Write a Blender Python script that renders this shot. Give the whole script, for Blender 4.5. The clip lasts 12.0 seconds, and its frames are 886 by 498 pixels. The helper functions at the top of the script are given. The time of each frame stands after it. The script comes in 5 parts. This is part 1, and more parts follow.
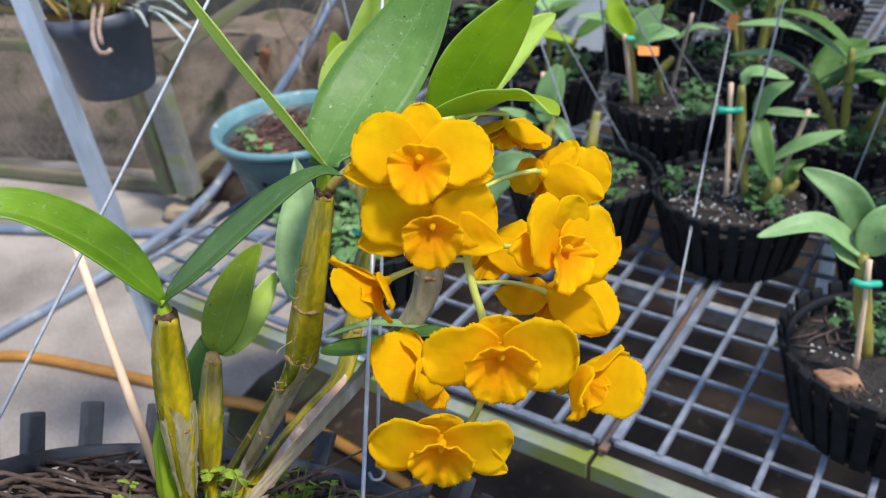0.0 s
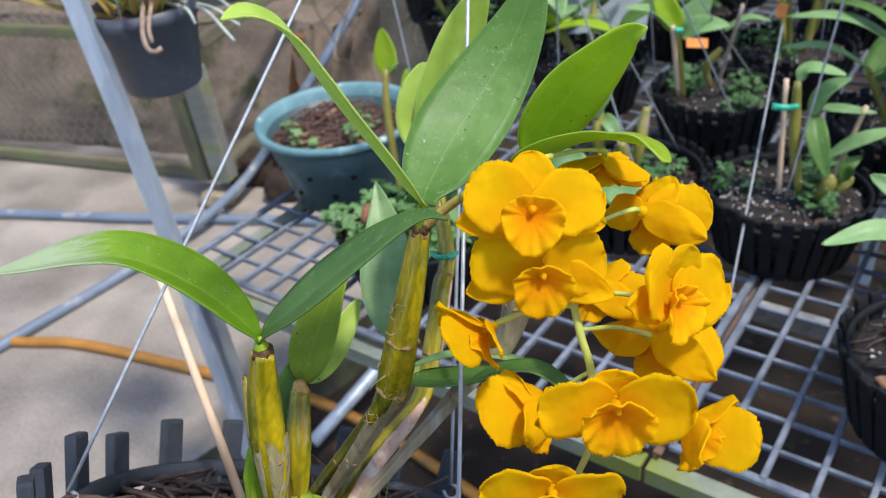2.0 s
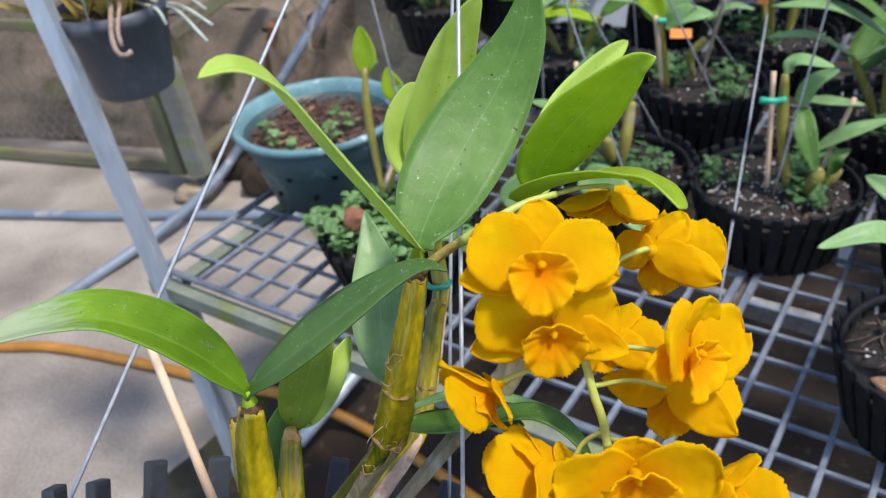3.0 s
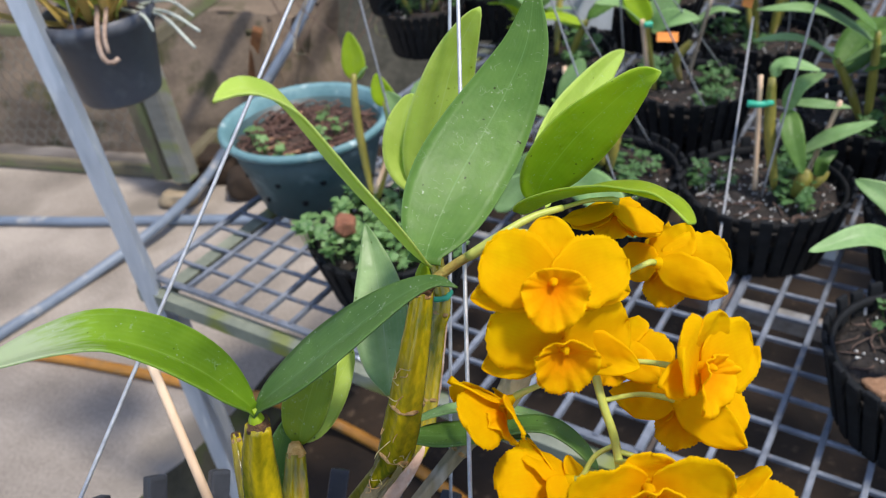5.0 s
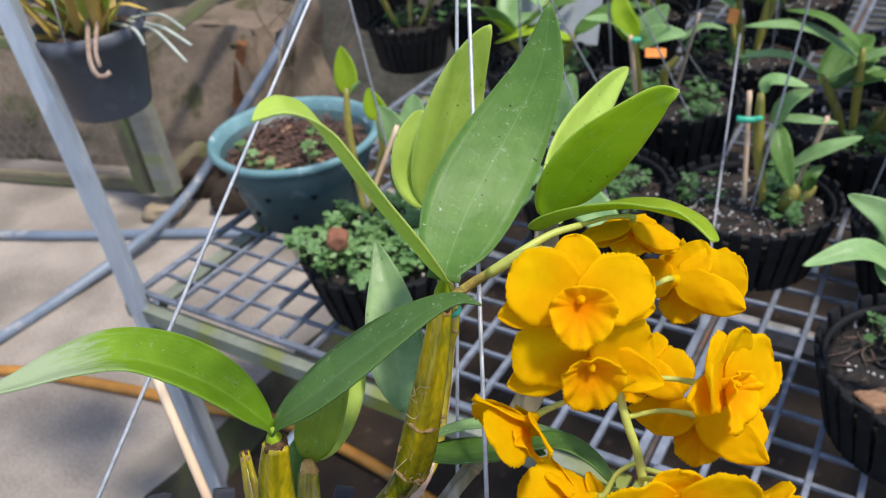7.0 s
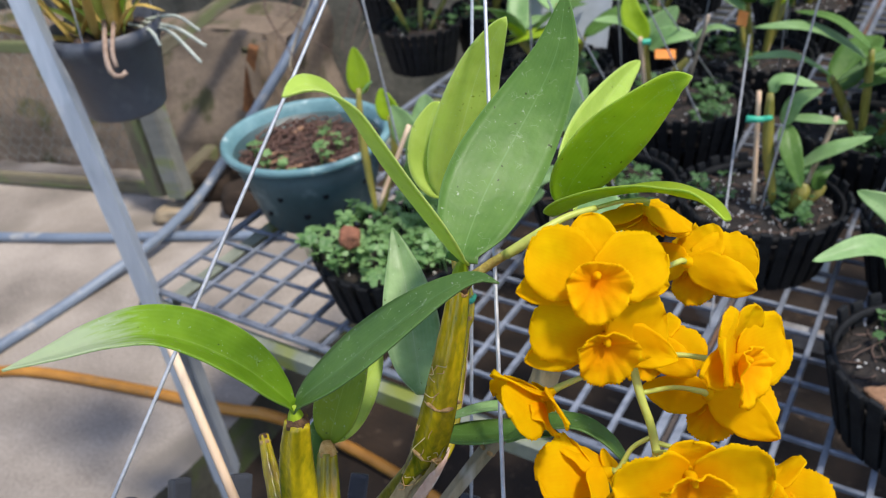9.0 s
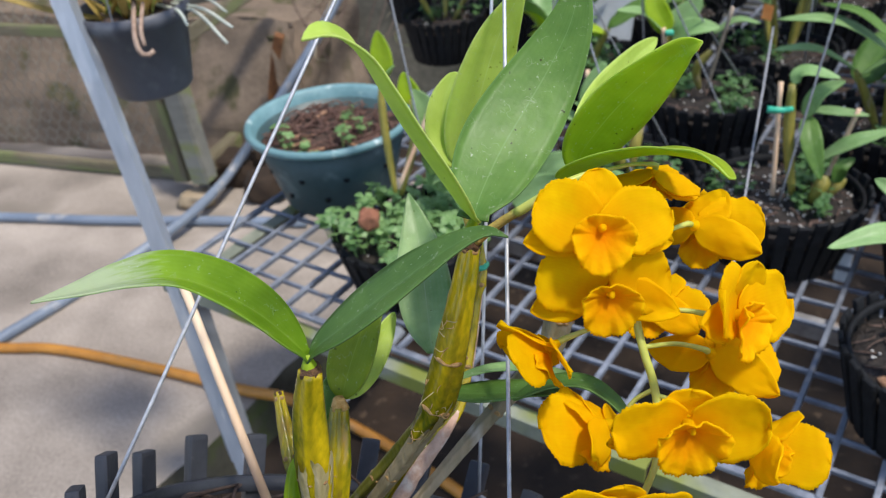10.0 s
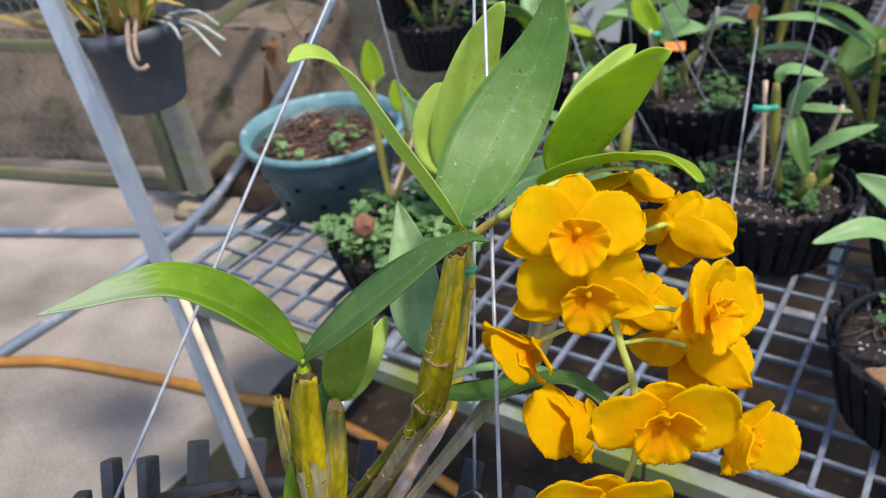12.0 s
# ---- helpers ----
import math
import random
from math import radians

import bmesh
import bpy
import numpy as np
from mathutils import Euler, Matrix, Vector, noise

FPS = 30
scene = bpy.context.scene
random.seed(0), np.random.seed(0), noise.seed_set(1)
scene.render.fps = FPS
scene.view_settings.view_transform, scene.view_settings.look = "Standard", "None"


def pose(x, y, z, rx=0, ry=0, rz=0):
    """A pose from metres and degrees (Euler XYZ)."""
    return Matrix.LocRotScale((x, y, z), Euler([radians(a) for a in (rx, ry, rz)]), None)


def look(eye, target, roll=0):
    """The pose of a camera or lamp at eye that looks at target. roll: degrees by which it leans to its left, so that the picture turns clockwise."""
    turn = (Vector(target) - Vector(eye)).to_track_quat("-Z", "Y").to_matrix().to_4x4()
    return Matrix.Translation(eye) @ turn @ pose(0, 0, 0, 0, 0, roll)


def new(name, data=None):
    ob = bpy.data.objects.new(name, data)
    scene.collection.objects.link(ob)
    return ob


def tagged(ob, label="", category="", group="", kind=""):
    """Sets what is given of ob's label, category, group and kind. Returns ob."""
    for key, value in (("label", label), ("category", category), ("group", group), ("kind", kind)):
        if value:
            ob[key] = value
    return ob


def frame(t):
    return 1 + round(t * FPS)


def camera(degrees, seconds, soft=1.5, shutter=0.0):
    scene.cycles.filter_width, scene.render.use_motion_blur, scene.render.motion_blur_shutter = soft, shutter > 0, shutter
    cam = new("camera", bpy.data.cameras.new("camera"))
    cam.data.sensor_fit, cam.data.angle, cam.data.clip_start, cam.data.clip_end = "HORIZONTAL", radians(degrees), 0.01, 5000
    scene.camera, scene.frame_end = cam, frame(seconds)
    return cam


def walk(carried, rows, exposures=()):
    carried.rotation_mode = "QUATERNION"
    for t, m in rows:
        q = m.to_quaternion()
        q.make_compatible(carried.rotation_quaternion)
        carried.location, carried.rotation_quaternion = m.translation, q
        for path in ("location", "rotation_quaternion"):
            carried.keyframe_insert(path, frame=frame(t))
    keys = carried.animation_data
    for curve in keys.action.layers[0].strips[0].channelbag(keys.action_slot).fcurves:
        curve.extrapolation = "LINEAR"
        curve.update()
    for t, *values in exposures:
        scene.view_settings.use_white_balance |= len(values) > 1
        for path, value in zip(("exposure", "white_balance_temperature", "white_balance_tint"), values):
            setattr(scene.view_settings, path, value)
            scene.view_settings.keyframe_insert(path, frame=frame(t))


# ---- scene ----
# Camera
cam = camera(56.0, 12.0, soft=1.1)
cam.data.dof.use_dof, cam.data.dof.focus_distance, cam.data.dof.aperture_fstop = True, 0.30, 19.0
walk(cam, [
    (0.0, pose(0.0422, -0.0092, 1.0116, 58.313, 4.415, -0.135)),
    (0.5, pose(0.0184, -0.0008, 1.0288, 57.433, 4.539, 0.701)),
    (1.0, pose(0.0162, -0.0064, 1.0296, 57.779, 4.626, 1.620)),
    (1.5, pose(0.0088, -0.0061, 1.0366, 57.364, 4.601, 1.311)),
    (2.0, pose(0.0160, 0.0042, 1.0323, 56.848, 5.220, 1.248)),
    (2.5, pose(0.0139, 0.0199, 1.0360, 56.060, 5.466, 0.332)),
    (4.5, pose(0.0004, 0.0495, 1.0494, 54.661, 5.341, -2.397)),
    (5.0, pose(0.0022, 0.0359, 1.0459, 55.325, 5.364, -1.967)),
    (5.5, pose(-0.0010, 0.0267, 1.0451, 55.935, 4.961, -2.195)),
    (6.0, pose(-0.0345, 0.0489, 1.0489, 55.474, 4.032, -3.668)),
    (6.5, pose(-0.0113, 0.0366, 1.0477, 55.974, 4.572, -3.170)),
    (8.5, pose(-0.0116, 0.0385, 1.0539, 56.254, 4.888, -3.339)),
    (9.0, pose(-0.0158, 0.0261, 1.0460, 56.582, 4.865, -2.660)),
    (9.5, pose(-0.0146, 0.0135, 1.0386, 56.737, 4.718, -1.538)),
    (10.0, pose(-0.0137, 0.0108, 1.0386, 56.508, 4.486, -0.700)),
    (10.5, pose(-0.0073, 0.0079, 1.0432, 56.251, 5.039, 0.123)),
    (11.0, pose(-0.0127, 0.0057, 1.0412, 56.834, 4.898, 0.043)),
    (11.5, pose(-0.0188, 0.0082, 1.0499, 56.301, 4.845, -1.512)),
    (12.0, pose(-0.0085, -0.0004, 1.0464, 56.669, 5.607, -1.546)),
], exposures=[(0.0, 0.80, 6300, 12), (2.0, 0.78, 6300, 12), (4.5, 0.72, 6600, 13), (12.0, 0.72, 6600, 13)])

# Daylight
SUN_ELEVATION, SUN_TURN = radians(66), radians(125)   # turn: clockwise from +y
world = bpy.data.worlds.new("world")
scene.world = world
world.use_nodes = True
sky = world.node_tree.nodes.new("ShaderNodeTexSky")
sky.sky_type, sky.sun_disc = "NISHITA", False
sky.sun_elevation, sky.sun_rotation = SUN_ELEVATION, SUN_TURN
world.node_tree.links.new(sky.outputs["Color"], world.node_tree.nodes["Background"].inputs["Color"])
world.node_tree.nodes["Background"].inputs["Strength"].default_value = 0.15
sun = new("sun", bpy.data.lights.new("sun", "SUN"))
sun.data.energy, sun.data.angle, sun.data.color = 2.3, radians(7.0), (1.0, 0.97, 0.87)
sun_from = Vector((math.sin(SUN_TURN) * math.cos(SUN_ELEVATION), math.cos(SUN_TURN) * math.cos(SUN_ELEVATION), math.sin(SUN_ELEVATION)))
sun.matrix_world = look(sun_from * 6, (0, 0, 0))


# ---- materials ----
def material(name, low, high, rough=0.6, scale=20.0, metal=0.0, bump=0.2, bump_scale=None, detail=6.0, spots=None, spot_scale=60.0, spot_level=0.62,
             through_light=0.0, through_tint=None, stretch=(1, 1, 1), vary=0.0, coords="Object", rough_span=0.15, spec=0.5):
    """A surface whose colour drifts between two tones, with finer grain, specks of a third tone, and relief."""
    m = bpy.data.materials.new(name)
    m.use_nodes = True
    nt = m.node_tree
    n, link = nt.nodes, nt.links.new
    bsdf, out = n["Principled BSDF"], n["Material Output"]
    tc, mp = n.new("ShaderNodeTexCoord"), n.new("ShaderNodeMapping")
    mp.inputs["Scale"].default_value = stretch
    link(tc.outputs[coords], mp.inputs["Vector"])
    big, fine = n.new("ShaderNodeTexNoise"), n.new("ShaderNodeTexNoise")
    big.inputs["Scale"].default_value, big.inputs["Detail"].default_value = scale, detail
    fine.inputs["Scale"].default_value, fine.inputs["Detail"].default_value = bump_scale or scale * 7, 4
    link(mp.outputs["Vector"], big.inputs["Vector"])
    link(mp.outputs["Vector"], fine.inputs["Vector"])
    add = n.new("ShaderNodeMath")
    add.operation = "MULTIPLY_ADD"
    link(fine.outputs["Fac"], add.inputs[0])
    add.inputs[1].default_value = 0.45
    link(big.outputs["Fac"], add.inputs[2])
    ramp = n.new("ShaderNodeMapRange")
    ramp.inputs["From Min"].default_value, ramp.inputs["From Max"].default_value = 0.5, 0.95
    link(add.outputs[0], ramp.inputs["Value"])
    mix = n.new("ShaderNodeMix")
    mix.data_type = "RGBA"
    link(ramp.outputs[0], mix.inputs["Factor"])
    mix.inputs["A"].default_value, mix.inputs["B"].default_value = (*low, 1), (*high, 1)
    colour = mix.outputs["Result"]
    if spots:
        sp, cut, mix2 = n.new("ShaderNodeTexNoise"), n.new("ShaderNodeMapRange"), n.new("ShaderNodeMix")
        sp.inputs["Scale"].default_value, sp.inputs["Detail"].default_value = spot_scale, 3
        link(mp.outputs["Vector"], sp.inputs["Vector"])
        cut.inputs["From Min"].default_value, cut.inputs["From Max"].default_value = spot_level, spot_level + 0.11
        link(sp.outputs["Fac"], cut.inputs["Value"])
        mix2.data_type = "RGBA"
        link(cut.outputs[0], mix2.inputs["Factor"])
        link(colour, mix2.inputs["A"])
        mix2.inputs["B"].default_value = (*spots, 1)
        colour = mix2.outputs["Result"]
    if vary:
        info, hsv, vr = n.new("ShaderNodeObjectInfo"), n.new("ShaderNodeHueSaturation"), n.new("ShaderNodeMapRange")
        vr.inputs["To Min"].default_value, vr.inputs["To Max"].default_value = 1 - vary, 1 + vary
        link(info.outputs["Random"], vr.inputs["Value"])
        link(vr.outputs[0], hsv.inputs["Value"])
        link(colour, hsv.inputs["Color"])
        colour = hsv.outputs["Color"]
    link(colour, bsdf.inputs["Base Color"])
    rr = n.new("ShaderNodeMapRange")
    rr.inputs["To Min"].default_value, rr.inputs["To Max"].default_value = max(0.05, rough - rough_span), min(1, rough + rough_span)
    link(fine.outputs["Fac"], rr.inputs["Value"])
    link(rr.outputs[0], bsdf.inputs["Roughness"])
    bsdf.inputs["Metallic"].default_value = metal
    bsdf.inputs["Specular IOR Level"].default_value = spec
    bp = n.new("ShaderNodeBump")
    bp.inputs["Strength"].default_value, bp.inputs["Distance"].default_value = bump, 0.004
    link(add.outputs[0], bp.inputs["Height"])
    link(bp.outputs[0], bsdf.inputs["Normal"])
    if through_light:
        tr, ms = n.new("ShaderNodeBsdfTranslucent"), n.new("ShaderNodeMixShader")
        tint = n.new("ShaderNodeMix")
        tint.data_type, tint.blend_type = "RGBA", "MULTIPLY"
        tint.inputs["Factor"].default_value = 1.0
        link(colour, tint.inputs["A"])
        tint.inputs["B"].default_value = (*(through_tint or (1, 1, 1)), 1)
        link(tint.outputs["Result"], tr.inputs["Color"])
        ms.inputs[0].default_value = through_light
        link(bsdf.outputs[0], ms.inputs[1])
        link(tr.outputs[0], ms.inputs[2])
        link(ms.outputs[0], out.inputs["Surface"])
    return m


def leaf_material(name, low, high, rib, rough=0.46, glow=0.36, dust=0.6):
    """Leaf blade: a paler midrib and faint parallel veins along its length, and dry water specks."""
    m = material(name, low, high, rough=rough, scale=24, bump=0.22, bump_scale=130, spec=0.3, through_light=glow, through_tint=(1.5, 1.6, 0.5), vary=0.12)
    nt = m.node_tree
    n, link = nt.nodes, nt.links.new
    bsdf = n["Principled BSDF"]
    uv, sep = n.new("ShaderNodeUVMap"), n.new("ShaderNodeSeparateXYZ")
    link(uv.outputs[0], sep.inputs[0])
    off, dist, cut = n.new("ShaderNodeMath"), n.new("ShaderNodeMath"), n.new("ShaderNodeMapRange")
    off.operation, dist.operation = "SUBTRACT", "ABSOLUTE"
    link(sep.outputs["Y"], off.inputs[0])
    off.inputs[1].default_value = 0.5
    link(off.outputs[0], dist.inputs[0])
    link(dist.outputs[0], cut.inputs["Value"])
    cut.inputs["From Min"].default_value, cut.inputs["From Max"].default_value = 0.004, 0.014
    cut.inputs["To Min"].default_value, cut.inputs["To Max"].default_value = 0.75, 0.0
    margin = n.new("ShaderNodeMapRange")       # pale thin edge
    margin.inputs["From Min"].default_value, margin.inputs["From Max"].default_value = 0.475, 0.497
    margin.inputs["To Max"].default_value = 0.8
    link(dist.outputs[0], margin.inputs["Value"])
    lines = n.new("ShaderNodeMath")
    lines.operation = "ADD"
    link(cut.outputs[0], lines.inputs[0])
    link(margin.outputs[0], lines.inputs[1])
    wave = n.new("ShaderNodeMath")
    wave.operation = "SINE"
    scale = n.new("ShaderNodeMath")
    scale.operation = "MULTIPLY"
    link(sep.outputs["Y"], scale.inputs[0])
    scale.inputs[1].default_value = 85.0
    link(scale.outputs[0], wave.inputs[0])
    vein = n.new("ShaderNodeMath")
    vein.operation = "MULTIPLY_ADD"
    link(wave.outputs[0], vein.inputs[0])
    vein.inputs[1].default_value = 0.05
    vein.inputs[2].default_value = 0.05
    total = n.new("ShaderNodeMath")
    total.operation = "ADD"
    total.use_clamp = True
    link(vein.outputs[0], total.inputs[0])
    link(lines.outputs[0], total.inputs[1])
    old = bsdf.inputs["Base Color"].links[0].from_socket
    mix = n.new("ShaderNodeMix")
    mix.data_type = "RGBA"
    link(total.outputs[0], mix.inputs["Factor"])
    link(old, mix.inputs["A"])
    mix.inputs["B"].default_value = (*rib, 1)
    # dry specks and scratches of lime
    tc, vor, small = n.new("ShaderNodeTexCoord"), n.new("ShaderNodeTexNoise"), n.new("ShaderNodeMapRange")
    vor.inputs["Scale"].default_value, vor.inputs["Detail"].default_value = 800, 2
    link(tc.outputs["Object"], vor.inputs["Vector"])
    small.inputs["From Min"].default_value, small.inputs["From Max"].default_value = 0.70, 0.74
    small.inputs["To Max"].default_value = dust
    link(vor.outputs["Fac"], small.inputs["Value"])
    mix2 = n.new("ShaderNodeMix")
    mix2.data_type = "RGBA"
    link(small.outputs[0], mix2.inputs["Factor"])
    link(mix.outputs["Result"], mix2.inputs["A"])
    mix2.inputs["B"].default_value = (0.62, 0.70, 0.50, 1)
    crack, line, where, gate = n.new("ShaderNodeTexNoise"), n.new("ShaderNodeMapRange"), n.new("ShaderNodeTexNoise"), n.new("ShaderNodeMapRange")
    crack.inputs["Scale"].default_value, crack.inputs["Detail"].default_value = 210, 2
    where.inputs["Scale"].default_value, where.inputs["Detail"].default_value = 190, 3
    bend, size = n.new("ShaderNodeMath"), n.new("ShaderNodeMath")
    bend.operation, bend.inputs[1].default_value, size.operation = "SUBTRACT", 0.5, "ABSOLUTE"
    for node in (crack, where):
        link(tc.outputs["Object"], node.inputs["Vector"])
    link(crack.outputs["Fac"], bend.inputs[0])
    link(bend.outputs[0], size.inputs[0])
    link(size.outputs[0], line.inputs["Value"])
    line.inputs["From Min"].default_value, line.inputs["From Max"].default_value = 0.0, 0.016
    line.inputs["To Min"].default_value, line.inputs["To Max"].default_value = dust * 0.6, 0.0
    link(where.outputs["Fac"], gate.inputs["Value"])
    gate.inputs["From Min"].default_value, gate.inputs["From Max"].default_value = 0.55, 0.62
    both, mix3 = n.new("ShaderNodeMath"), n.new("ShaderNodeMix")
    both.operation, mix3.data_type = "MULTIPLY", "RGBA"
    link(line.outputs[0], both.inputs[0])
    link(gate.outputs[0], both.inputs[1])
    link(both.outputs[0], mix3.inputs["Factor"])
    link(mix2.outputs["Result"], mix3.inputs["A"])
    mix3.inputs["B"].default_value = (0.50, 0.60, 0.38, 1)
    dots, dark, mix4 = n.new("ShaderNodeTexNoise"), n.new("ShaderNodeMapRange"), n.new("ShaderNodeMix")
    dots.inputs["Scale"].default_value, dots.inputs["Detail"].default_value = 560, 0
    link(tc.outputs["Object"], dots.inputs["Vector"])
    link(dots.outputs["Fac"], dark.inputs["Value"])
    dark.inputs["From Min"].default_value, dark.inputs["From Max"].default_value = 0.835, 0.85
    mix4.data_type = "RGBA"
    link(dark.outputs[0], mix4.inputs["Factor"])
    link(mix3.outputs["Result"], mix4.inputs["A"])
    mix4.inputs["B"].default_value = (0.03, 0.025, 0.01, 1)
    link(mix4.outputs["Result"], bsdf.inputs["Base Color"])
    return m


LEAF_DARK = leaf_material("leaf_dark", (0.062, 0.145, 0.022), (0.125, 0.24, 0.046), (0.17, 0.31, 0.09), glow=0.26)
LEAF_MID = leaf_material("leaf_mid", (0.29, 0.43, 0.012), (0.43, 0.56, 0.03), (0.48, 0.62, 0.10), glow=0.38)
# darker copy of LEAF_DARK: shade on the leaf turned from the sun, in colour
LEAF_SHADE = leaf_material("leaf_shaded", (0.045, 0.105, 0.020), (0.095, 0.18, 0.04), (0.13, 0.24, 0.07), rough=0.40, glow=0.2)
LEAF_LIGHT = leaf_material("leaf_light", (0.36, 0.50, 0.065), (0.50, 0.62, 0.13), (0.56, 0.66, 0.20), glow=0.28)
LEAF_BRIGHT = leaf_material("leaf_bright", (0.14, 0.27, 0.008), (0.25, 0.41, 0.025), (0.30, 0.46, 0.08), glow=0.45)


def pale_tip(m, tone, start):
    """Fades a blade unevenly to another tone towards its tip."""
    n, link = m.node_tree.nodes, m.node_tree.links.new
    bsdf = n["Principled BSDF"]
    old = bsdf.inputs["Base Color"].links[0].from_socket
    uv, sep, grain, add, span, mix = (n.new("ShaderNode" + k) for k in ("UVMap", "SeparateXYZ", "TexNoise", "Math", "MapRange", "Mix"))
    link(uv.outputs[0], sep.inputs[0])
    grain.inputs["Scale"].default_value, grain.inputs["Detail"].default_value = 14, 5
    link(uv.outputs[0], grain.inputs["Vector"])
    add.operation, add.inputs[1].default_value = "MULTIPLY_ADD", 0.3
    link(grain.outputs["Fac"], add.inputs[0])
    link(sep.outputs["X"], add.inputs[2])
    span.inputs["From Min"].default_value, span.inputs["From Max"].default_value = start + 0.15, start + 0.3
    span.inputs["To Max"].default_value = 0.8
    link(add.outputs[0], span.inputs["Value"])
    mix.data_type = "RGBA"
    link(span.outputs[0], mix.inputs["Factor"])
    link(old, mix.inputs["A"])
    mix.inputs["B"].default_value = (*tone, 1)
    link(mix.outputs["Result"], bsdf.inputs["Base Color"])


pale_tip(LEAF_BRIGHT, (0.55, 0.60, 0.44), 0.60)
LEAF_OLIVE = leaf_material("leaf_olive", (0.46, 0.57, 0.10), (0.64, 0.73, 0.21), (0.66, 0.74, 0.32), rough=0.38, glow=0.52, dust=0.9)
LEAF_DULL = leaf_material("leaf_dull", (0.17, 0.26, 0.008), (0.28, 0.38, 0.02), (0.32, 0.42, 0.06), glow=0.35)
# green blade; part of its whitish sky sheen is put into the colour
LEAF_SHEEN = leaf_material("leaf_sheen", (0.13, 0.25, 0.075), (0.34, 0.47, 0.23), (0.42, 0.52, 0.30), rough=0.35, glow=0.4)
LEAF_BLUE = leaf_material("leaf_blue_green", (0.17, 0.31, 0.10), (0.31, 0.47, 0.20), (0.2, 0.34, 0.14), rough=0.42, glow=0.22)
def veined(m, tone, lines, amount):
    """Adds fine lengthwise veins of another tone to a petal's surface."""
    n, link = m.node_tree.nodes, m.node_tree.links.new
    bsdf = n["Principled BSDF"]
    old = bsdf.inputs["Base Color"].links[0].from_socket
    uv, sep, mul, wave, span, mix, big = (n.new("ShaderNode" + k) for k in ("UVMap", "SeparateXYZ", "Math", "Math", "MapRange", "Mix", "TexNoise"))
    link(uv.outputs[0], sep.inputs[0])
    big.inputs["Scale"].default_value = 5
    link(uv.outputs[0], big.inputs["Vector"])
    mul.operation, mul.inputs[1].default_value = "MULTIPLY_ADD", lines
    link(sep.outputs["Y"], mul.inputs[0])
    link(big.outputs["Fac"], mul.inputs[2])
    wave.operation = "SINE"
    link(mul.outputs[0], wave.inputs[0])
    link(wave.outputs[0], span.inputs["Value"])
    span.inputs["From Min"].default_value, span.inputs["To Max"].default_value = -0.2, amount
    mix.data_type = "RGBA"
    link(span.outputs[0], mix.inputs["Factor"])
    link(old, mix.inputs["A"])
    mix.inputs["B"].default_value = (*tone, 1)
    link(mix.outputs["Result"], bsdf.inputs["Base Color"])
    return m


PETAL = material("petal", (0.88, 0.535, 0.001), (0.94, 0.655, 0.002), rough=0.75, scale=60, bump=0.12, bump_scale=300, through_light=0.55, through_tint=(1.0, 1.0, 0.3), vary=0.05, spec=0.05)
LIP = material("lip", (0.88, 0.50, 0.001), (0.93, 0.61, 0.002), rough=0.75, scale=90, bump=0.3, bump_scale=420, through_light=0.45, through_tint=(1.0, 0.96, 0.4), vary=0.05, spec=0.05)
veined(PETAL, (0.86, 0.42, 0.002), 110.0, 0.22)


def deepening(m, tone):
    """Turns the surface to a deeper tone towards its heart (along u)."""
    n, link = m.node_tree.nodes, m.node_tree.links.new
    bsdf = n["Principled BSDF"]
    old = bsdf.inputs["Base Color"].links[0].from_socket
    uv, sep, span, grain, add, mix = (n.new("ShaderNode" + k) for k in ("UVMap", "SeparateXYZ", "MapRange", "TexNoise", "Math", "Mix"))
    link(uv.outputs[0], sep.inputs[0])
    grain.inputs["Scale"].default_value, grain.inputs["Detail"].default_value = 9, 4
    link(uv.outputs[0], grain.inputs["Vector"])
    add.operation, add.inputs[1].default_value = "MULTIPLY_ADD", 0.5
    link(grain.outputs["Fac"], add.inputs[0])
    link(sep.outputs["X"], add.inputs[2])
    span.inputs["From Min"].default_value, span.inputs["From Max"].default_value = 0.32, 1.28
    span.inputs["To Min"].default_value, span.inputs["To Max"].default_value = 1.0, 0.0
    link(add.outputs[0], span.inputs["Value"])
    mix.data_type = "RGBA"
    link(span.outputs[0], mix.inputs["Factor"])
    link(old, mix.inputs["A"])
    mix.inputs["B"].default_value = (*tone, 1)
    link(mix.outputs["Result"], bsdf.inputs["Base Color"])
    return m


deepening(LIP, (0.82, 0.27, 0.001))
STALK = material("flower_stalk", (0.42, 0.50, 0.07), (0.60, 0.62, 0.14), rough=0.45, scale=50, bump=0.1, through_light=0.15)
STALK_BROWN = material("stalk_base", (0.35, 0.20, 0.04), (0.5, 0.42, 0.10), rough=0.6, scale=120, bump=0.4, spots=(0.62, 0.52, 0.38), spot_scale=130)
CANE = material("cane", (0.095, 0.115, 0.004), (0.56, 0.40, 0.007), rough=0.18, scale=75, bump=0.2, stretch=(1, 1, 0.35), spots=(0.28, 0.16, 0.03), spot_scale=60, spot_level=0.66)
veined(CANE, (0.045, 0.065, 0.004), 2 * math.pi * 5, 0.46)
CANE_DULL = material("dull_cane", (0.14, 0.14, 0.025), (0.36, 0.30, 0.06), rough=0.4, scale=40, bump=0.3, stretch=(1, 1, 0.35), spots=(0.30, 0.24, 0.14), spot_scale=70, spot_level=0.60)
CANE_OLD = material("cane_old", (0.17, 0.14, 0.07), (0.40, 0.32, 0.20), rough=0.6, scale=45, bump=0.5, stretch=(1, 1, 0.3), spots=(0.42, 0.37, 0.29), spot_scale=70, spot_level=0.58)
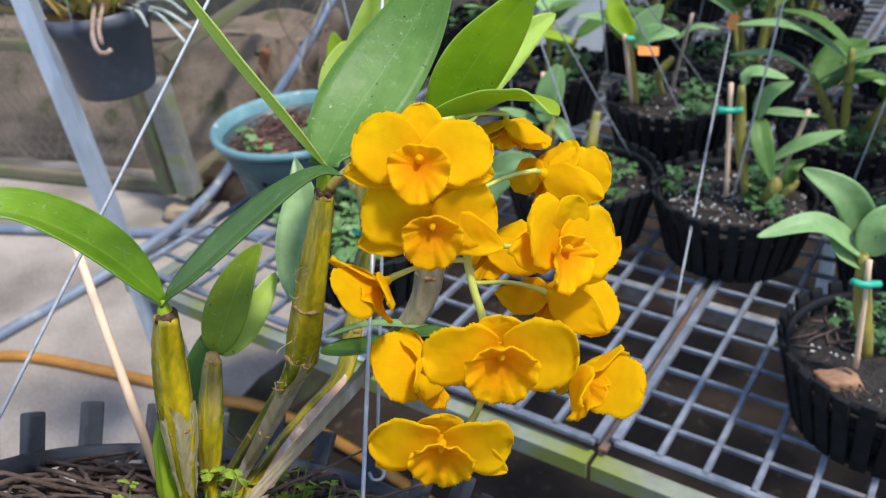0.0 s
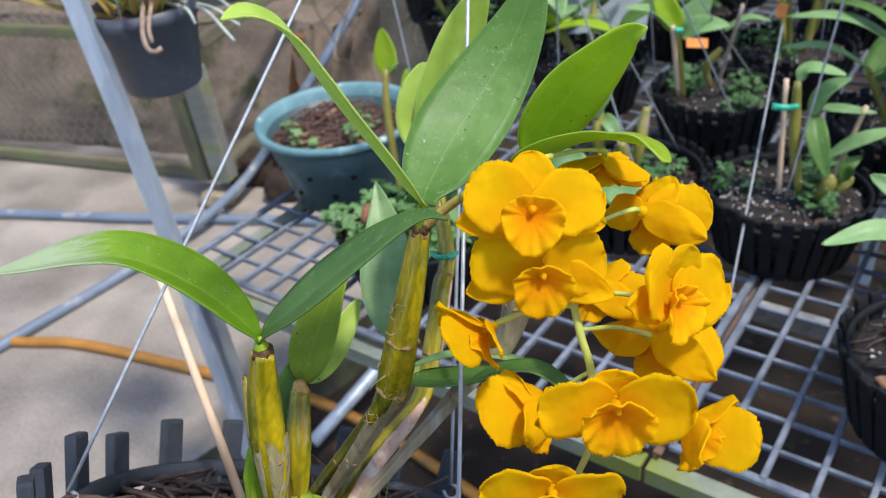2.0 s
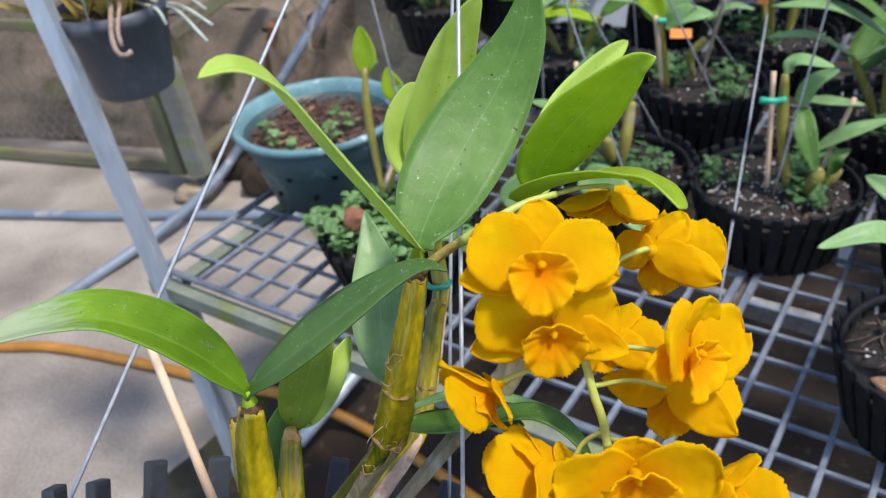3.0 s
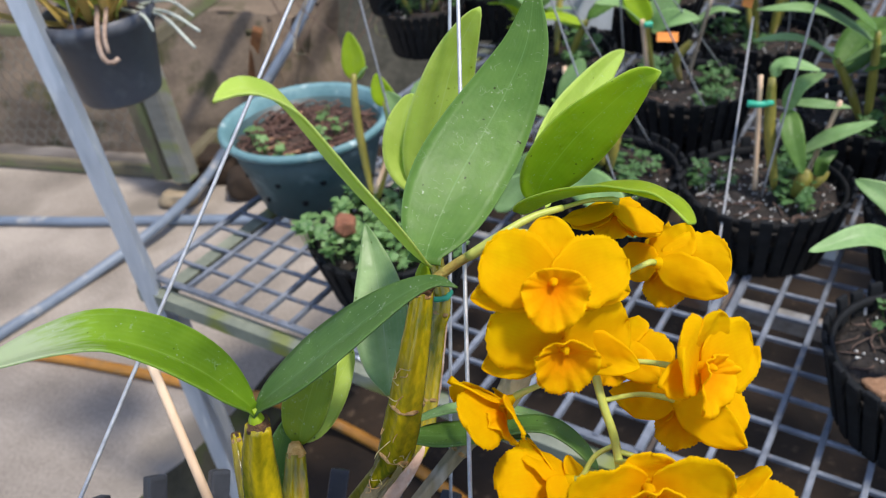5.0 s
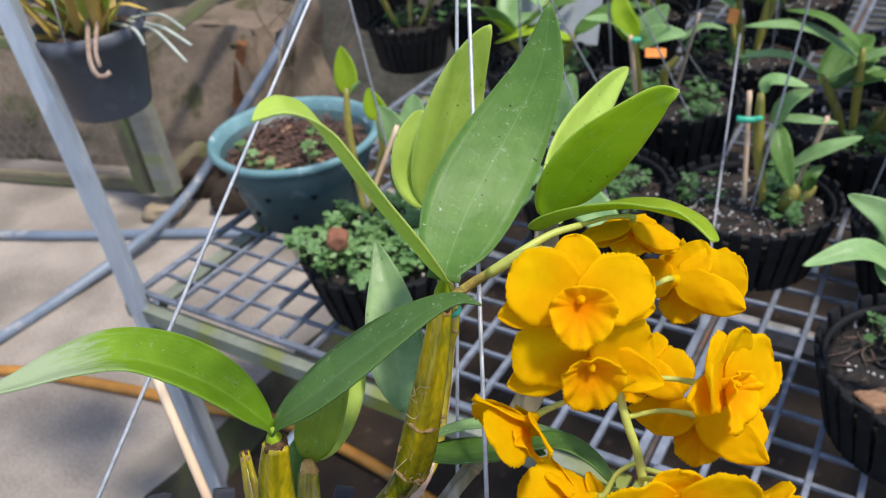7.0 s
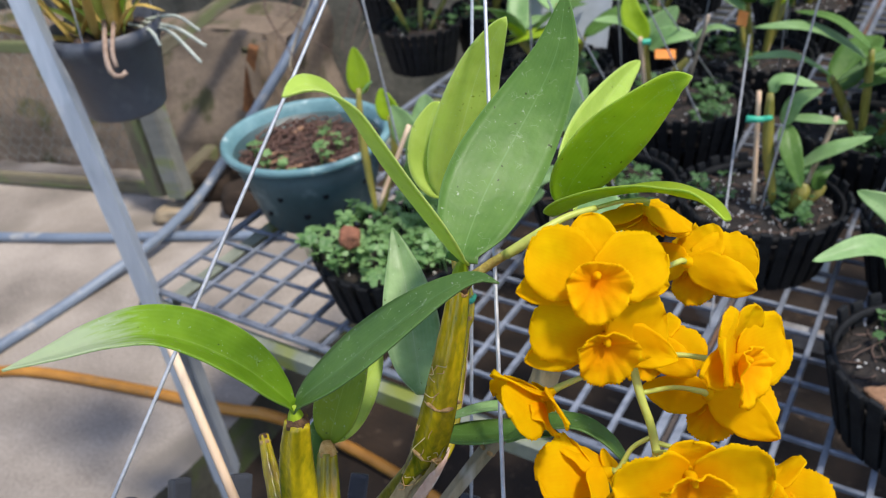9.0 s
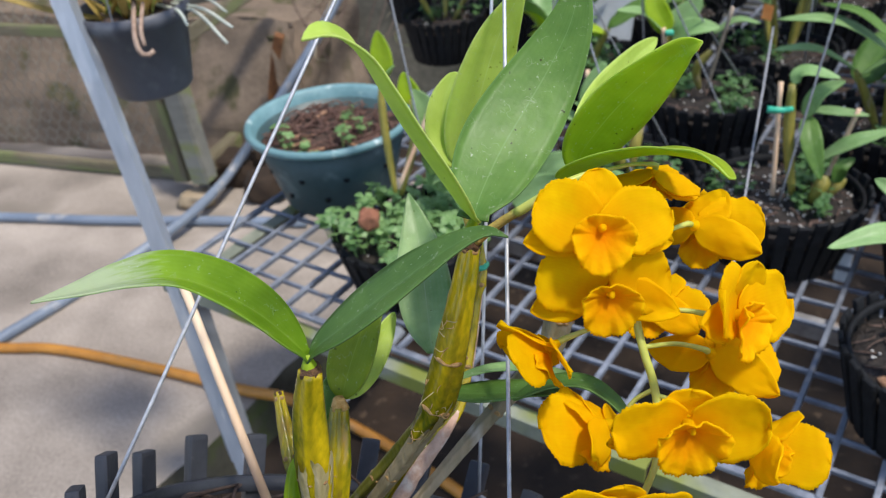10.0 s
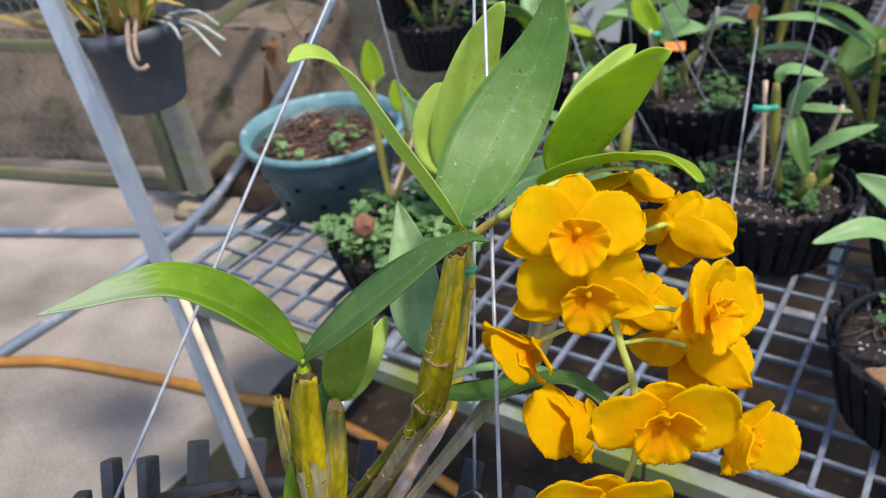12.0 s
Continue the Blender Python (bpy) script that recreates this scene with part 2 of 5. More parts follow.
CANE_DARK = material("cane_dark", (0.07, 0.085, 0.010), (0.24, 0.22, 0.03), rough=0.45, scale=60, bump=0.4, stretch=(1, 1, 0.3), spots=(0.35, 0.31, 0.22), spot_scale=90, spot_level=0.62)
SHEATH = material("papery_sheath", (0.26, 0.22, 0.05), (0.62, 0.53, 0.32), rough=0.5, scale=60, bump=0.7, stretch=(1, 1, 0.25), through_light=0.3)
SCAR = material("scar", (0.16, 0.07, 0.02), (0.55, 0.35, 0.14), rough=0.8, scale=300, bump=0.6)
STAKE = material("stake", (0.62, 0.40, 0.24), (0.80, 0.60, 0.42), rough=0.65, scale=40, bump=0.2, stretch=(1, 1, 0.1))
STAKE_PINK = material("peeling_stake", (0.52, 0.29, 0.19), (0.76, 0.52, 0.39), rough=0.7, scale=60, bump=0.6, spots=(0.80, 0.66, 0.54), spot_scale=90, spot_level=0.55)
SCAR_DARK = material("dark_scar", (0.035, 0.016, 0.008), (0.16, 0.08, 0.03), rough=0.85, scale=260, bump=0.7)
CUT = material("dry_cut", (0.50, 0.24, 0.04), (0.78, 0.52, 0.20), rough=0.8, scale=220, bump=0.5)
STAKE_GREY = material("stake_grey", (0.30, 0.22, 0.16), (0.50, 0.40, 0.30), rough=0.75, scale=60, bump=0.3)
TIE = material("tie", (0.02, 0.34, 0.20), (0.05, 0.50, 0.32), rough=0.4, scale=200, bump=0.2)
WIRE = material("wire", (0.55, 0.56, 0.58), (0.75, 0.76, 0.78), rough=0.38, scale=250, metal=0.35, bump=0.1)
WIRE_MID = material("grey_wire", (0.36, 0.37, 0.39), (0.56, 0.57, 0.59), rough=0.45, scale=250, metal=0.35, bump=0.1)
WIRE_DULL = material("dull_wire", (0.24, 0.25, 0.27), (0.42, 0.43, 0.45), rough=0.5, scale=250, metal=0.35, bump=0.1)
BASKET = material("basket_plastic", (0.022, 0.024, 0.031), (0.042, 0.045, 0.056), rough=0.45, scale=40, bump=0.12, spots=(0.09, 0.09, 0.10), spot_scale=90, spot_level=0.66)
BLACK = material("black_plastic", (0.0065, 0.007, 0.008), (0.016, 0.017, 0.019), rough=0.6, scale=60, bump=0.5, bump_scale=700, spec=0.14, spots=(0.07, 0.07, 0.07), spot_scale=140, spot_level=0.70, vary=0.2)
BLACK_POT = material("black_pot", (0.062, 0.065, 0.078), (0.12, 0.125, 0.145), rough=0.45, scale=14, bump=0.1, spots=(0.16, 0.165, 0.18), spot_scale=22, spot_level=0.60)
# teal body, toned down below its rim to hold the shade on its front
TEAL = material("teal_shaded_plastic", (0.024, 0.052, 0.054), (0.050, 0.094, 0.098), rough=0.48, scale=16, bump=0.12, spots=(0.11, 0.16, 0.165), spot_scale=22, spot_level=0.6)
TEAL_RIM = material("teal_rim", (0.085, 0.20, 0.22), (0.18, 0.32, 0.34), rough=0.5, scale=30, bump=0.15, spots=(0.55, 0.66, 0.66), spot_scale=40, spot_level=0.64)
BARK = material("bark_mix", (0.018, 0.012, 0.010), (0.10, 0.062, 0.045), rough=0.9, scale=120, bump=0.9, bump_scale=500, spots=(0.22, 0.15, 0.11), spot_scale=300, spot_level=0.64)
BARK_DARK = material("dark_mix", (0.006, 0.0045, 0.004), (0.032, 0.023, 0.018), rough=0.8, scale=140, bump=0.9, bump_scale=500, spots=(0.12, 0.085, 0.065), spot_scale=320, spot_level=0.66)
FIBRE_RED = material("red_fibre", (0.06, 0.028, 0.02), (0.22, 0.12, 0.09), rough=0.85, scale=140, bump=0.5, vary=0.2)
FIBRE = material("root_fibre", (0.045, 0.026, 0.018), (0.17, 0.11, 0.085), rough=0.85, scale=140, bump=0.5, vary=0.2)
CHIP = material("bark_chip", (0.20, 0.10, 0.05), (0.42, 0.24, 0.14), rough=0.85, scale=90, bump=0.6)
PERLITE = material("perlite", (0.40, 0.38, 0.35), (0.70, 0.69, 0.66), rough=0.9, scale=300, bump=0.4)
WEED = material("weed_leaf", (0.05, 0.125, 0.035), (0.12, 0.24, 0.085), rough=0.5, scale=120, bump=0.1, through_light=0.3, through_tint=(1.4, 1.5, 0.5))
WEED_LIGHT = material("clover_leaf", (0.08, 0.19, 0.055), (0.26, 0.42, 0.16), rough=0.5, scale=45, bump=0.1, through_light=0.3, through_tint=(1.3, 1.4, 0.6))
RED_BARK = material("red_bark", (0.16, 0.06, 0.03), (0.34, 0.14, 0.08), rough=0.9, scale=70, bump=0.8)
MOSS = material("moss", (0.12, 0.20, 0.01), (0.34, 0.46, 0.03), rough=0.9, scale=200, bump=0.8)
GALV = material("galvanised_steel", (0.34, 0.385, 0.45), (0.54, 0.58, 0.64), rough=0.42, scale=26, metal=0.3, bump=0.15, bump_scale=160, stretch=(1, 1, 0.16), spots=(0.62, 0.64, 0.66), spot_scale=85, spot_level=0.6)
GRATE = material("grating", (0.10, 0.115, 0.145), (0.26, 0.285, 0.335), rough=0.5, scale=26, metal=0.15, bump=0.15, bump_scale=150, spots=(0.30, 0.22, 0.17), spot_scale=22, spot_level=0.63, coords="Object", vary=0.1)
FRAME_MOSSY = material("mossy_steel", (0.17, 0.19, 0.15), (0.32, 0.34, 0.26), rough=0.6, scale=16, metal=0.2, bump=0.3, spots=(0.22, 0.25, 0.05), spot_scale=9, spot_level=0.50)
RAIL = material("stained_rail", (0.16, 0.15, 0.14), (0.42, 0.42, 0.42), rough=0.55, scale=18, metal=0.15, bump=0.2, spots=(0.20, 0.13, 0.09), spot_scale=16, spot_level=0.52)
SEAM = material("rusty_seam", (0.05, 0.038, 0.032), (0.17, 0.14, 0.13), rough=0.75, scale=14, metal=0.1, bump=0.4, spots=(0.19, 0.10, 0.06), spot_scale=18, spot_level=0.5)
CONCRETE = material("concrete", (0.15, 0.125, 0.103), (0.45, 0.385, 0.325), rough=0.85, scale=3.6, detail=9, bump=0.22, bump_scale=170, spots=(0.20, 0.17, 0.138), spot_scale=3.4, spot_level=0.54, rough_span=0.1)
# damp, mossy kerb face; the shadow along the drop is painted in as well
KERB = material("damp_shaded_kerb", (0.030, 0.027, 0.018), (0.085, 0.078, 0.055), rough=0.9, scale=14, bump=0.8, bump_scale=90, spots=(0.06, 0.075, 0.02), spot_scale=12, spot_level=0.55)
# brown earth, darkened in colour to carry the shade beneath the bench
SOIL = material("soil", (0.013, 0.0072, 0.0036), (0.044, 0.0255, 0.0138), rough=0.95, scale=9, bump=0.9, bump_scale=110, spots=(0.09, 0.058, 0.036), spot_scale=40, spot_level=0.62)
BANK = material("earth_bank", (0.115, 0.086, 0.062), (0.25, 0.187, 0.135), rough=0.95, scale=5, bump=0.7, bump_scale=80, spots=(0.075, 0.07, 0.03), spot_scale=9, spot_level=0.55)
MOSSY_WOOD = material("mossy_wood", (0.10, 0.085, 0.05), (0.20, 0.17, 0.11), rough=0.85, scale=10, bump=0.5, bump_scale=120, stretch=(0.3, 1, 1), spots=(0.16, 0.175, 0.075), spot_scale=30, spot_level=0.50)
GREY_POST = material("weathered_post", (0.13, 0.13, 0.115), (0.24, 0.24, 0.21), rough=0.8, scale=12, bump=0.4, stretch=(1, 1, 0.3), spots=(0.18, 0.20, 0.09), spot_scale=16, spot_level=0.55)
NETTING = material("netting_wire", (0.20, 0.19, 0.16), (0.36, 0.34, 0.30), rough=0.6, scale=80, metal=0.4, bump=0.1)
PIPE = material("pvc_pipe", (0.13, 0.165, 0.22), (0.20, 0.24, 0.30), rough=0.45, scale=9, bump=0.1, spots=(0.33, 0.33, 0.33), spot_scale=20, spot_level=0.63)
HOSE = material("orange_hose", (0.34, 0.14, 0.02), (0.50, 0.22, 0.035), rough=0.5, scale=22, bump=0.15, spots=(0.30, 0.17, 0.06), spot_scale=30, spot_level=0.6)
RUST = material("rust", (0.10, 0.04, 0.015), (0.24, 0.10, 0.035), rough=0.9, scale=60, bump=0.5)
STONE = material("pale_stone", (0.24, 0.18, 0.11), (0.42, 0.33, 0.22), rough=0.9, scale=30, bump=0.6)
DARK_SHADE = material("shade_cloth", (0.035, 0.036, 0.028), (0.14, 0.13, 0.105), rough=0.95, scale=9, bump=0.4)
WHITE_SHEET = material("white_sheet", (0.36, 0.39, 0.41), (0.52, 0.55, 0.57), rough=0.4, scale=8, bump=0.1, spots=(0.45, 0.46, 0.45), spot_scale=20, spot_level=0.62)
TAG = material("orange_tag", (0.75, 0.20, 0.02), (0.9, 0.32, 0.05), rough=0.5, scale=60, bump=0.1)
PINK = material("pale_root", (0.24, 0.155, 0.11), (0.46, 0.33, 0.25), rough=0.6, scale=90, bump=0.3)
ROOT_SILVER = material("silver_root", (0.38, 0.42, 0.36), (0.58, 0.61, 0.54), rough=0.7, scale=70, bump=0.3)
STRAW = material("straw_leaf", (0.50, 0.36, 0.08), (0.68, 0.48, 0.15), rough=0.55, scale=40, bump=0.2, through_light=0.3, vary=0.25)


# ---- builders ----
def mesh_of(bm, name, mat, smooth=True):
    me = bpy.data.meshes.new(name)
    bm.to_mesh(me)
    bm.free()
    for mm in (mat if isinstance(mat, (list, tuple)) else [mat]):
        me.materials.append(mm)
    if smooth:
        for p in me.polygons:
            p.use_smooth = True
    return me


def part(name, bm, mat, parent=None, label="", smooth=True):
    ob = new(name, mesh_of(bm, name, mat, smooth))
    ob.parent = parent
    return tagged(ob, label)


def thing(name, label, category, m=None, group="", kind=""):
    ob = tagged(new(name), label, category, group, kind)
    if m is not None:
        ob.matrix_world = m
    return ob


def spline(points, count):
    """Even steps along a smooth curve through the points."""
    p = [Vector(q) for q in points]
    if len(p) == 2:
        return [p[0].lerp(p[1], i / count) for i in range(count + 1)]
    p = [p[0] * 2 - p[1]] + p + [p[-1] * 2 - p[-2]]
    fine = []
    for i in range(1, len(p) - 2):
        a, b, c, d = p[i - 1:i + 3]
        for k in range(24):
            t = k / 24
            fine.append(0.5 * (2 * b + (c - a) * t + (2 * a - 5 * b + 4 * c - d) * t * t + (3 * b - a - 3 * c + d) * t ** 3))
    fine.append(p[-2].copy())
    run = [0.0]
    for i in range(1, len(fine)):
        run.append(run[-1] + (fine[i] - fine[i - 1]).length)
    out, j = [], 0
    for i in range(count + 1):
        want = run[-1] * i / count
        while j < len(run) - 2 and run[j + 1] < want:
            j += 1
        out.append(fine[j].lerp(fine[j + 1], (want - run[j]) / max(1e-9, run[j + 1] - run[j])))
    return out


def tube(bm, points, radii, sides=10, steps=24, flute=0.0, ridges=7, jitter=0.0, square=False, cap=True):
    """A tube along a curve; radii are spread along it. flute gives it lengthwise grooves."""
    line = spline(points, steps)
    uv = bm.loops.layers.uv.verify()
    rings, side = [], None
    for i, c in enumerate(line):
        d = (line[min(i + 1, steps)] - line[max(i - 1, 0)]).normalized()
        if side is None:
            side = d.orthogonal().normalized() if not square else Vector((1, 0, 0)).cross(d).normalized()
        side = (side - d * side.dot(d)).normalized()
        up = d.cross(side)
        s = i / steps * (len(radii) - 1)
        k = min(int(s), len(radii) - 2) if len(radii) > 1 else 0
        r = radii[0] if len(radii) == 1 else radii[k] + (radii[k + 1] - radii[k]) * (s - k) * 1.0
        ring = []
        for q in range(sides):
            a = 2 * math.pi * (q + (0.5 if square else 0)) / sides
            rr = r * (1 + flute * math.cos(ridges * a) + jitter * (noise.noise(c * 260 + Vector((q, 0, 0))))) * (1.414 if square else 1)
            ring.append(bm.verts.new(c + (side * math.cos(a) + up * math.sin(a)) * rr))
        rings.append(ring)
    for i, (a, b) in enumerate(zip(rings, rings[1:])):
        for q in range(sides):
            face = bm.faces.new((a[q], a[(q + 1) % sides], b[(q + 1) % sides], b[q]))
            for loop, (x, y) in zip(face.loops, ((i, q), (i, q + 1), (i + 1, q + 1), (i + 1, q))):
                loop[uv].uv = (x / steps, y / sides)
    if cap:
        bm.faces.new(rings[0][::-1])
        bm.faces.new(rings[-1])
    return bm


def box(bm, size, at=(0, 0, 0), bevel=0.0, turn=None):
    m = Matrix.Translation(at) @ (turn or Matrix()) @ Matrix.Diagonal((*size, 1))
    made = bmesh.ops.create_cube(bm, size=1.0, matrix=m)
    if bevel:
        edges = list({e for v in made["verts"] for e in v.link_edges})
        bmesh.ops.bevel(bm, geom=edges, offset=bevel, segments=2, affect="EDGES", profile=0.7)
    return bm


def lathe(bm, profile, sides=48, wobble=0.0):
    """Turns (radius, height) pairs about z, closing the loop if its ends meet."""
    rings = []
    for r, z in profile:
        rings.append([bm.verts.new((r * math.cos(2 * math.pi * q / sides) * (1 + wobble * math.sin(3 * 2 * math.pi * q / sides)), r * math.sin(2 * math.pi * q / sides), z)) for q in range(sides)])
    for a, b in zip(rings, rings[1:]):
        for q in range(sides):
            bm.faces.new((a[q], a[(q + 1) % sides], b[(q + 1) % sides], b[q]))
    return bm


def blade(bm, points, width, facing, fold=0.25, steps=36, across=8, blunt=0.55, curl=0.0, ripple=0.0, seed=0.0, neck=0.16, fringe=0.0):
    """A leaf or petal: a curved, folded, tapering blade along the points. facing: the way its upper side looks, at base and tip."""
    line = spline(points, steps)
    uv = bm.loops.layers.uv.verify()
    f0, f1 = (facing, facing) if not isinstance(facing[0], (tuple, list, Vector)) else facing
    f0, f1 = Vector(f0).normalized(), Vector(f1).normalized()
    rows = []
    for i, c in enumerate(line):
        s = i / steps
        d = (line[min(i + 1, steps)] - line[max(i - 1, 0)]).normalized()
        up = f0.lerp(f1, s)
        up = (up - d * up.dot(d)).normalized()
        side = d.cross(up)
        if blunt < 0:   # broadest towards the tip
            w = max(0.02, min(1.0, 0.46 + 0.95 * s) * math.sqrt(max(0.0, 1 - s ** -blunt)))
            blunt_w = w
        w = blunt_w if blunt < 0 else max(neck * (1 - s) ** 2, (math.sin(math.pi * min(1, s ** 0.8)) ** blunt) * (1 - 0.28 * s)) if s < 1 else 0.0
        w = width * 0.5 * max(w, 0.02) * (1 + (0.07 * noise.noise((s * 5, seed, 7)) if fringe else 0))
        row = []
        for k in range(across + 1):
            v = 2 * k / across - 1
            edge = abs(v) ** 1.06
            rip = ripple * math.sin(9 * s + 3 * (1 if v > 0 else -1) + seed) * edge + ripple * 0.7 * noise.noise((s * 7, v * 3, seed))
            q = c + side * (w * v * (1 - 0.12 * fold * v * v)) + up * (w * (fold * edge - curl * v * v * s) + width * rip)
            if fringe and abs(v) > 0.99:
                q += side * (width * fringe * (1 if v > 0 else -1) * (noise.noise((i * 1.9 + seed, v, 3)) + 0.6 * (i % 2)))
            row.append(bm.verts.new(q))
        rows.append(row)
    for i, (a, b) in enumerate(zip(rows, rows[1:])):
        for k in range(across):
            face = bm.faces.new((a[k], b[k], b[k + 1], a[k + 1]))
            for loop, (x, y) in zip(face.loops, ((i, k), (i + 1, k), (i + 1, k + 1), (i, k + 1))):
                loop[uv].uv = (x / steps, y / across)
    return bm


def leaf(parent, points, width, facing, mat, fold=0.25, thick=0.0007, label="", **more):
    ob = part("leaf", blade(bmesh.new(), points, width, facing, fold, **more), mat, parent, label)
    s = ob.modifiers.new("thickness", "SOLIDIFY")
    s.thickness, s.offset = thick, 0
    return ob


def rod(name, parent, a, b, r, mat, label="", sides=8, sag=0.0):
    a, b = Vector(a), Vector(b)
    mid = (a + b) / 2 + Vector((0, 0, -sag))
    return part(name, tube(bmesh.new(), [a, mid, b], [r], sides, 8), mat, parent, label)


def scatter_disc(count, radius, rng):
    for _ in range(count):
        a, r = rng.uniform(0, 2 * math.pi), radius * math.sqrt(rng.random())
        yield r * math.cos(a), r * math.sin(a), a


def mix_surface(bm, radius, height, rng, rough=0.006):
    """An uneven round top of potting mix, closed underneath."""
    rings = [[bm.verts.new((0, 0, height + 0.006))]]
    for k in range(1, 13):
        r = radius * k / 12
        rings.append([bm.verts.new((r * math.cos(2 * math.pi * q / 40), r * math.sin(2 * math.pi * q / 40),
                     height + 0.006 * (1 - (k / 12) ** 2) + rough * noise.noise((r * math.cos(2 * math.pi * q / 40) * 70, r * math.sin(2 * math.pi * q / 40) * 70, height * 9)))) for q in range(40)])
    for q in range(40):
        bm.faces.new((rings[0][0], rings[1][q], rings[1][(q + 1) % 40]))
    for a, b in zip(rings[1:], rings[2:]):
        for q in range(40):
            bm.faces.new((a[q], b[q], b[(q + 1) % 40], a[(q + 1) % 40]))
    low = [bm.verts.new((v.co.x * 0.8, v.co.y * 0.8, height - 0.045)) for v in rings[-1]]
    for q in range(40):
        bm.faces.new((rings[-1][q], low[q], low[(q + 1) % 40], rings[-1][(q + 1) % 40]))
    bm.faces.new(low[::-1])
    return bm


def weeds(bm, at, count, spread, rng, size=0.006):
    """Low clover-like weeds: thin stalks with rosettes of three to five round leaflets."""
    for x, y, a in scatter_disc(count, spread, rng):
        h = rng.uniform(0.006, 0.028)
        top = Vector(at) + Vector((x, y, h))
        lean = Vector((rng.uniform(-.5, .5), rng.uniform(-.5, .5), 1)).normalized()
        one = lean.orthogonal().normalized()
        two = lean.cross(one)
        n = rng.choice((3, 3, 4, 5))
        for k in range(n):
            b = a + 2 * math.pi * k / n
            out = one * math.cos(b) + two * math.sin(b)
            tang = lean.cross(out)
            s = size * rng.uniform(0.6, 1.25)
            ps = [top, top + out * s * 0.6 + tang * s * 0.5 + lean * s * 0.15, top + out * s * 1.25 + tang * s * 0.28, top + out * s * 1.15, top + out * s * 1.25 - tang * s * 0.28, top + out * s * 0.6 - tang * s * 0.5 + lean * s * 0.15]
            bm.faces.new([bm.verts.new(p) for p in ps])
        base = Vector(at) + Vector((x * 0.8, y * 0.8, -0.004))
        w = one * 0.0005
        bm.faces.new([bm.verts.new(p) for p in (base - w, base + w, top + w, top - w)])
    return bm


def fibres(bm, height, radius, count, rng, thick=0.0011, length=0.04):
    for x, y, a in scatter_disc(count, radius, rng):
        b = rng.uniform(0, math.pi * 2)
        l = rng.uniform(0.4, 1.2) * length
        c = Vector((x, y, height + rng.uniform(0.002, 0.012)))
        d = Vector((math.cos(b), math.sin(b), rng.uniform(-.18, .18))) * l / 2
        bend = Vector((rng.uniform(-.3, .3) * l, rng.uniform(-.3, .3) * l, rng.uniform(0, .12) * l))
        tube(bm, [c - d, c + bend, c + d], [thick * rng.uniform(.6, 1.3), thick * .6], 5, 5)
    return bm


def bits(bm, height, radius, count, rng, size=0.004):
    for x, y, a in scatter_disc(count, radius, rng):
        s = size * rng.uniform(0.5, 1.2)
        made = bmesh.ops.create_icosphere(bm, subdivisions=1, radius=s, matrix=Matrix.Translation((x, y, height + 0.006 + s * 0.3)))
        for v in made["verts"]:
            v.co += Vector((rng.uniform(-1, 1), rng.uniform(-1, 1), rng.uniform(-1, 1))) * s * 0.3
    return bm


SLATS = {}


def basket(top, low, height, count, proud, m, label, group="", width=0.014, mat=None, thick=0.0045):
    """A black plastic orchid basket: two rings, a ribbed floor and a row of upright slats whose ends stand above the rim."""
    pot = thing("orchid_basket", label, "basket", m, group)
    key, mat = (top, low, height, count, proud), mat or BLACK
    if key not in SLATS:
        bm = bmesh.new()
        box(bm, (thick, width, 0.62 * (height + proud)), (0, 0, 0), 0.0014)
        slope = math.atan2(top - low, height)
        length = (height + proud) / math.cos(slope) * 1.0
        bmesh.ops.scale(bm, vec=(1, 1, length / (0.62 * (height + proud))), verts=bm.verts)
        bmesh.ops.translate(bm, vec=(0, 0, length / 2), verts=bm.verts)
        bmesh.ops.rotate(bm, cent=(0, 0, 0), matrix=Matrix.Rotation(slope, 3, "Y"), verts=bm.verts)
        bmesh.ops.translate(bm, vec=(low, 0, 0), verts=bm.verts)
        SLATS[key] = mesh_of(bm, "slat", mat, False)
    for i in range(count):
        s = new("slat", SLATS[key])
        s.parent = pot
        s.matrix_basis = Matrix.Rotation(2 * math.pi * (i + 0.07 * math.sin(i * 5)) / count, 4, "Z") @ Matrix.Diagonal((1, 1, 1 + 0.025 * math.sin(i * 2.7), 1))
    for h in (height, height * 0.55):
        r = low + (top - low) * h / height
        part("ring", lathe(bmesh.new(), [(r - 0.0065, h - 0.004), (r - 0.0022, h - 0.004), (r - 0.0022, h + 0.004), (r - 0.0065, h + 0.004), (r - 0.0065, h - 0.004)], 56), mat, pot)
    part("basket_floor", lathe(bmesh.new(), [(0.0005, 0.002), (low, 0.002), (low + 0.002, 0.008), (0.0005, 0.008)], 32), BLACK, pot)
    return pot


# ---- ground, pavement, bank and fence ----
TURN = -33.6          # the bench's heading
BENCH = pose(0.146, 0.526, 0.47, 0, 0, TURN)
ALONG, BACK = Vector((0.833, -0.553, 0)), Vector((0.553, 0.833, 0))


def on_bench(a, b, z=0.47):
    p = Vector((0.146, 0.526, 0)) + ALONG * a + BACK * b
    return Vector((p.x, p.y, z))


def sheet(bm, corner, u, v, nu, nv, lift):
    grid = [[bm.verts.new(Vector(corner) + Vector(u) * i / nu + Vector(v) * j / nv + Vector(lift(i / nu, j / nv))) for j in range(nv + 1)] for i in range(nu + 1)]
    for i in range(nu):
        for j in range(nv):
            bm.faces.new((grid[i][j], grid[i + 1][j], grid[i + 1][j + 1], grid[i][j + 1]))
    return bm


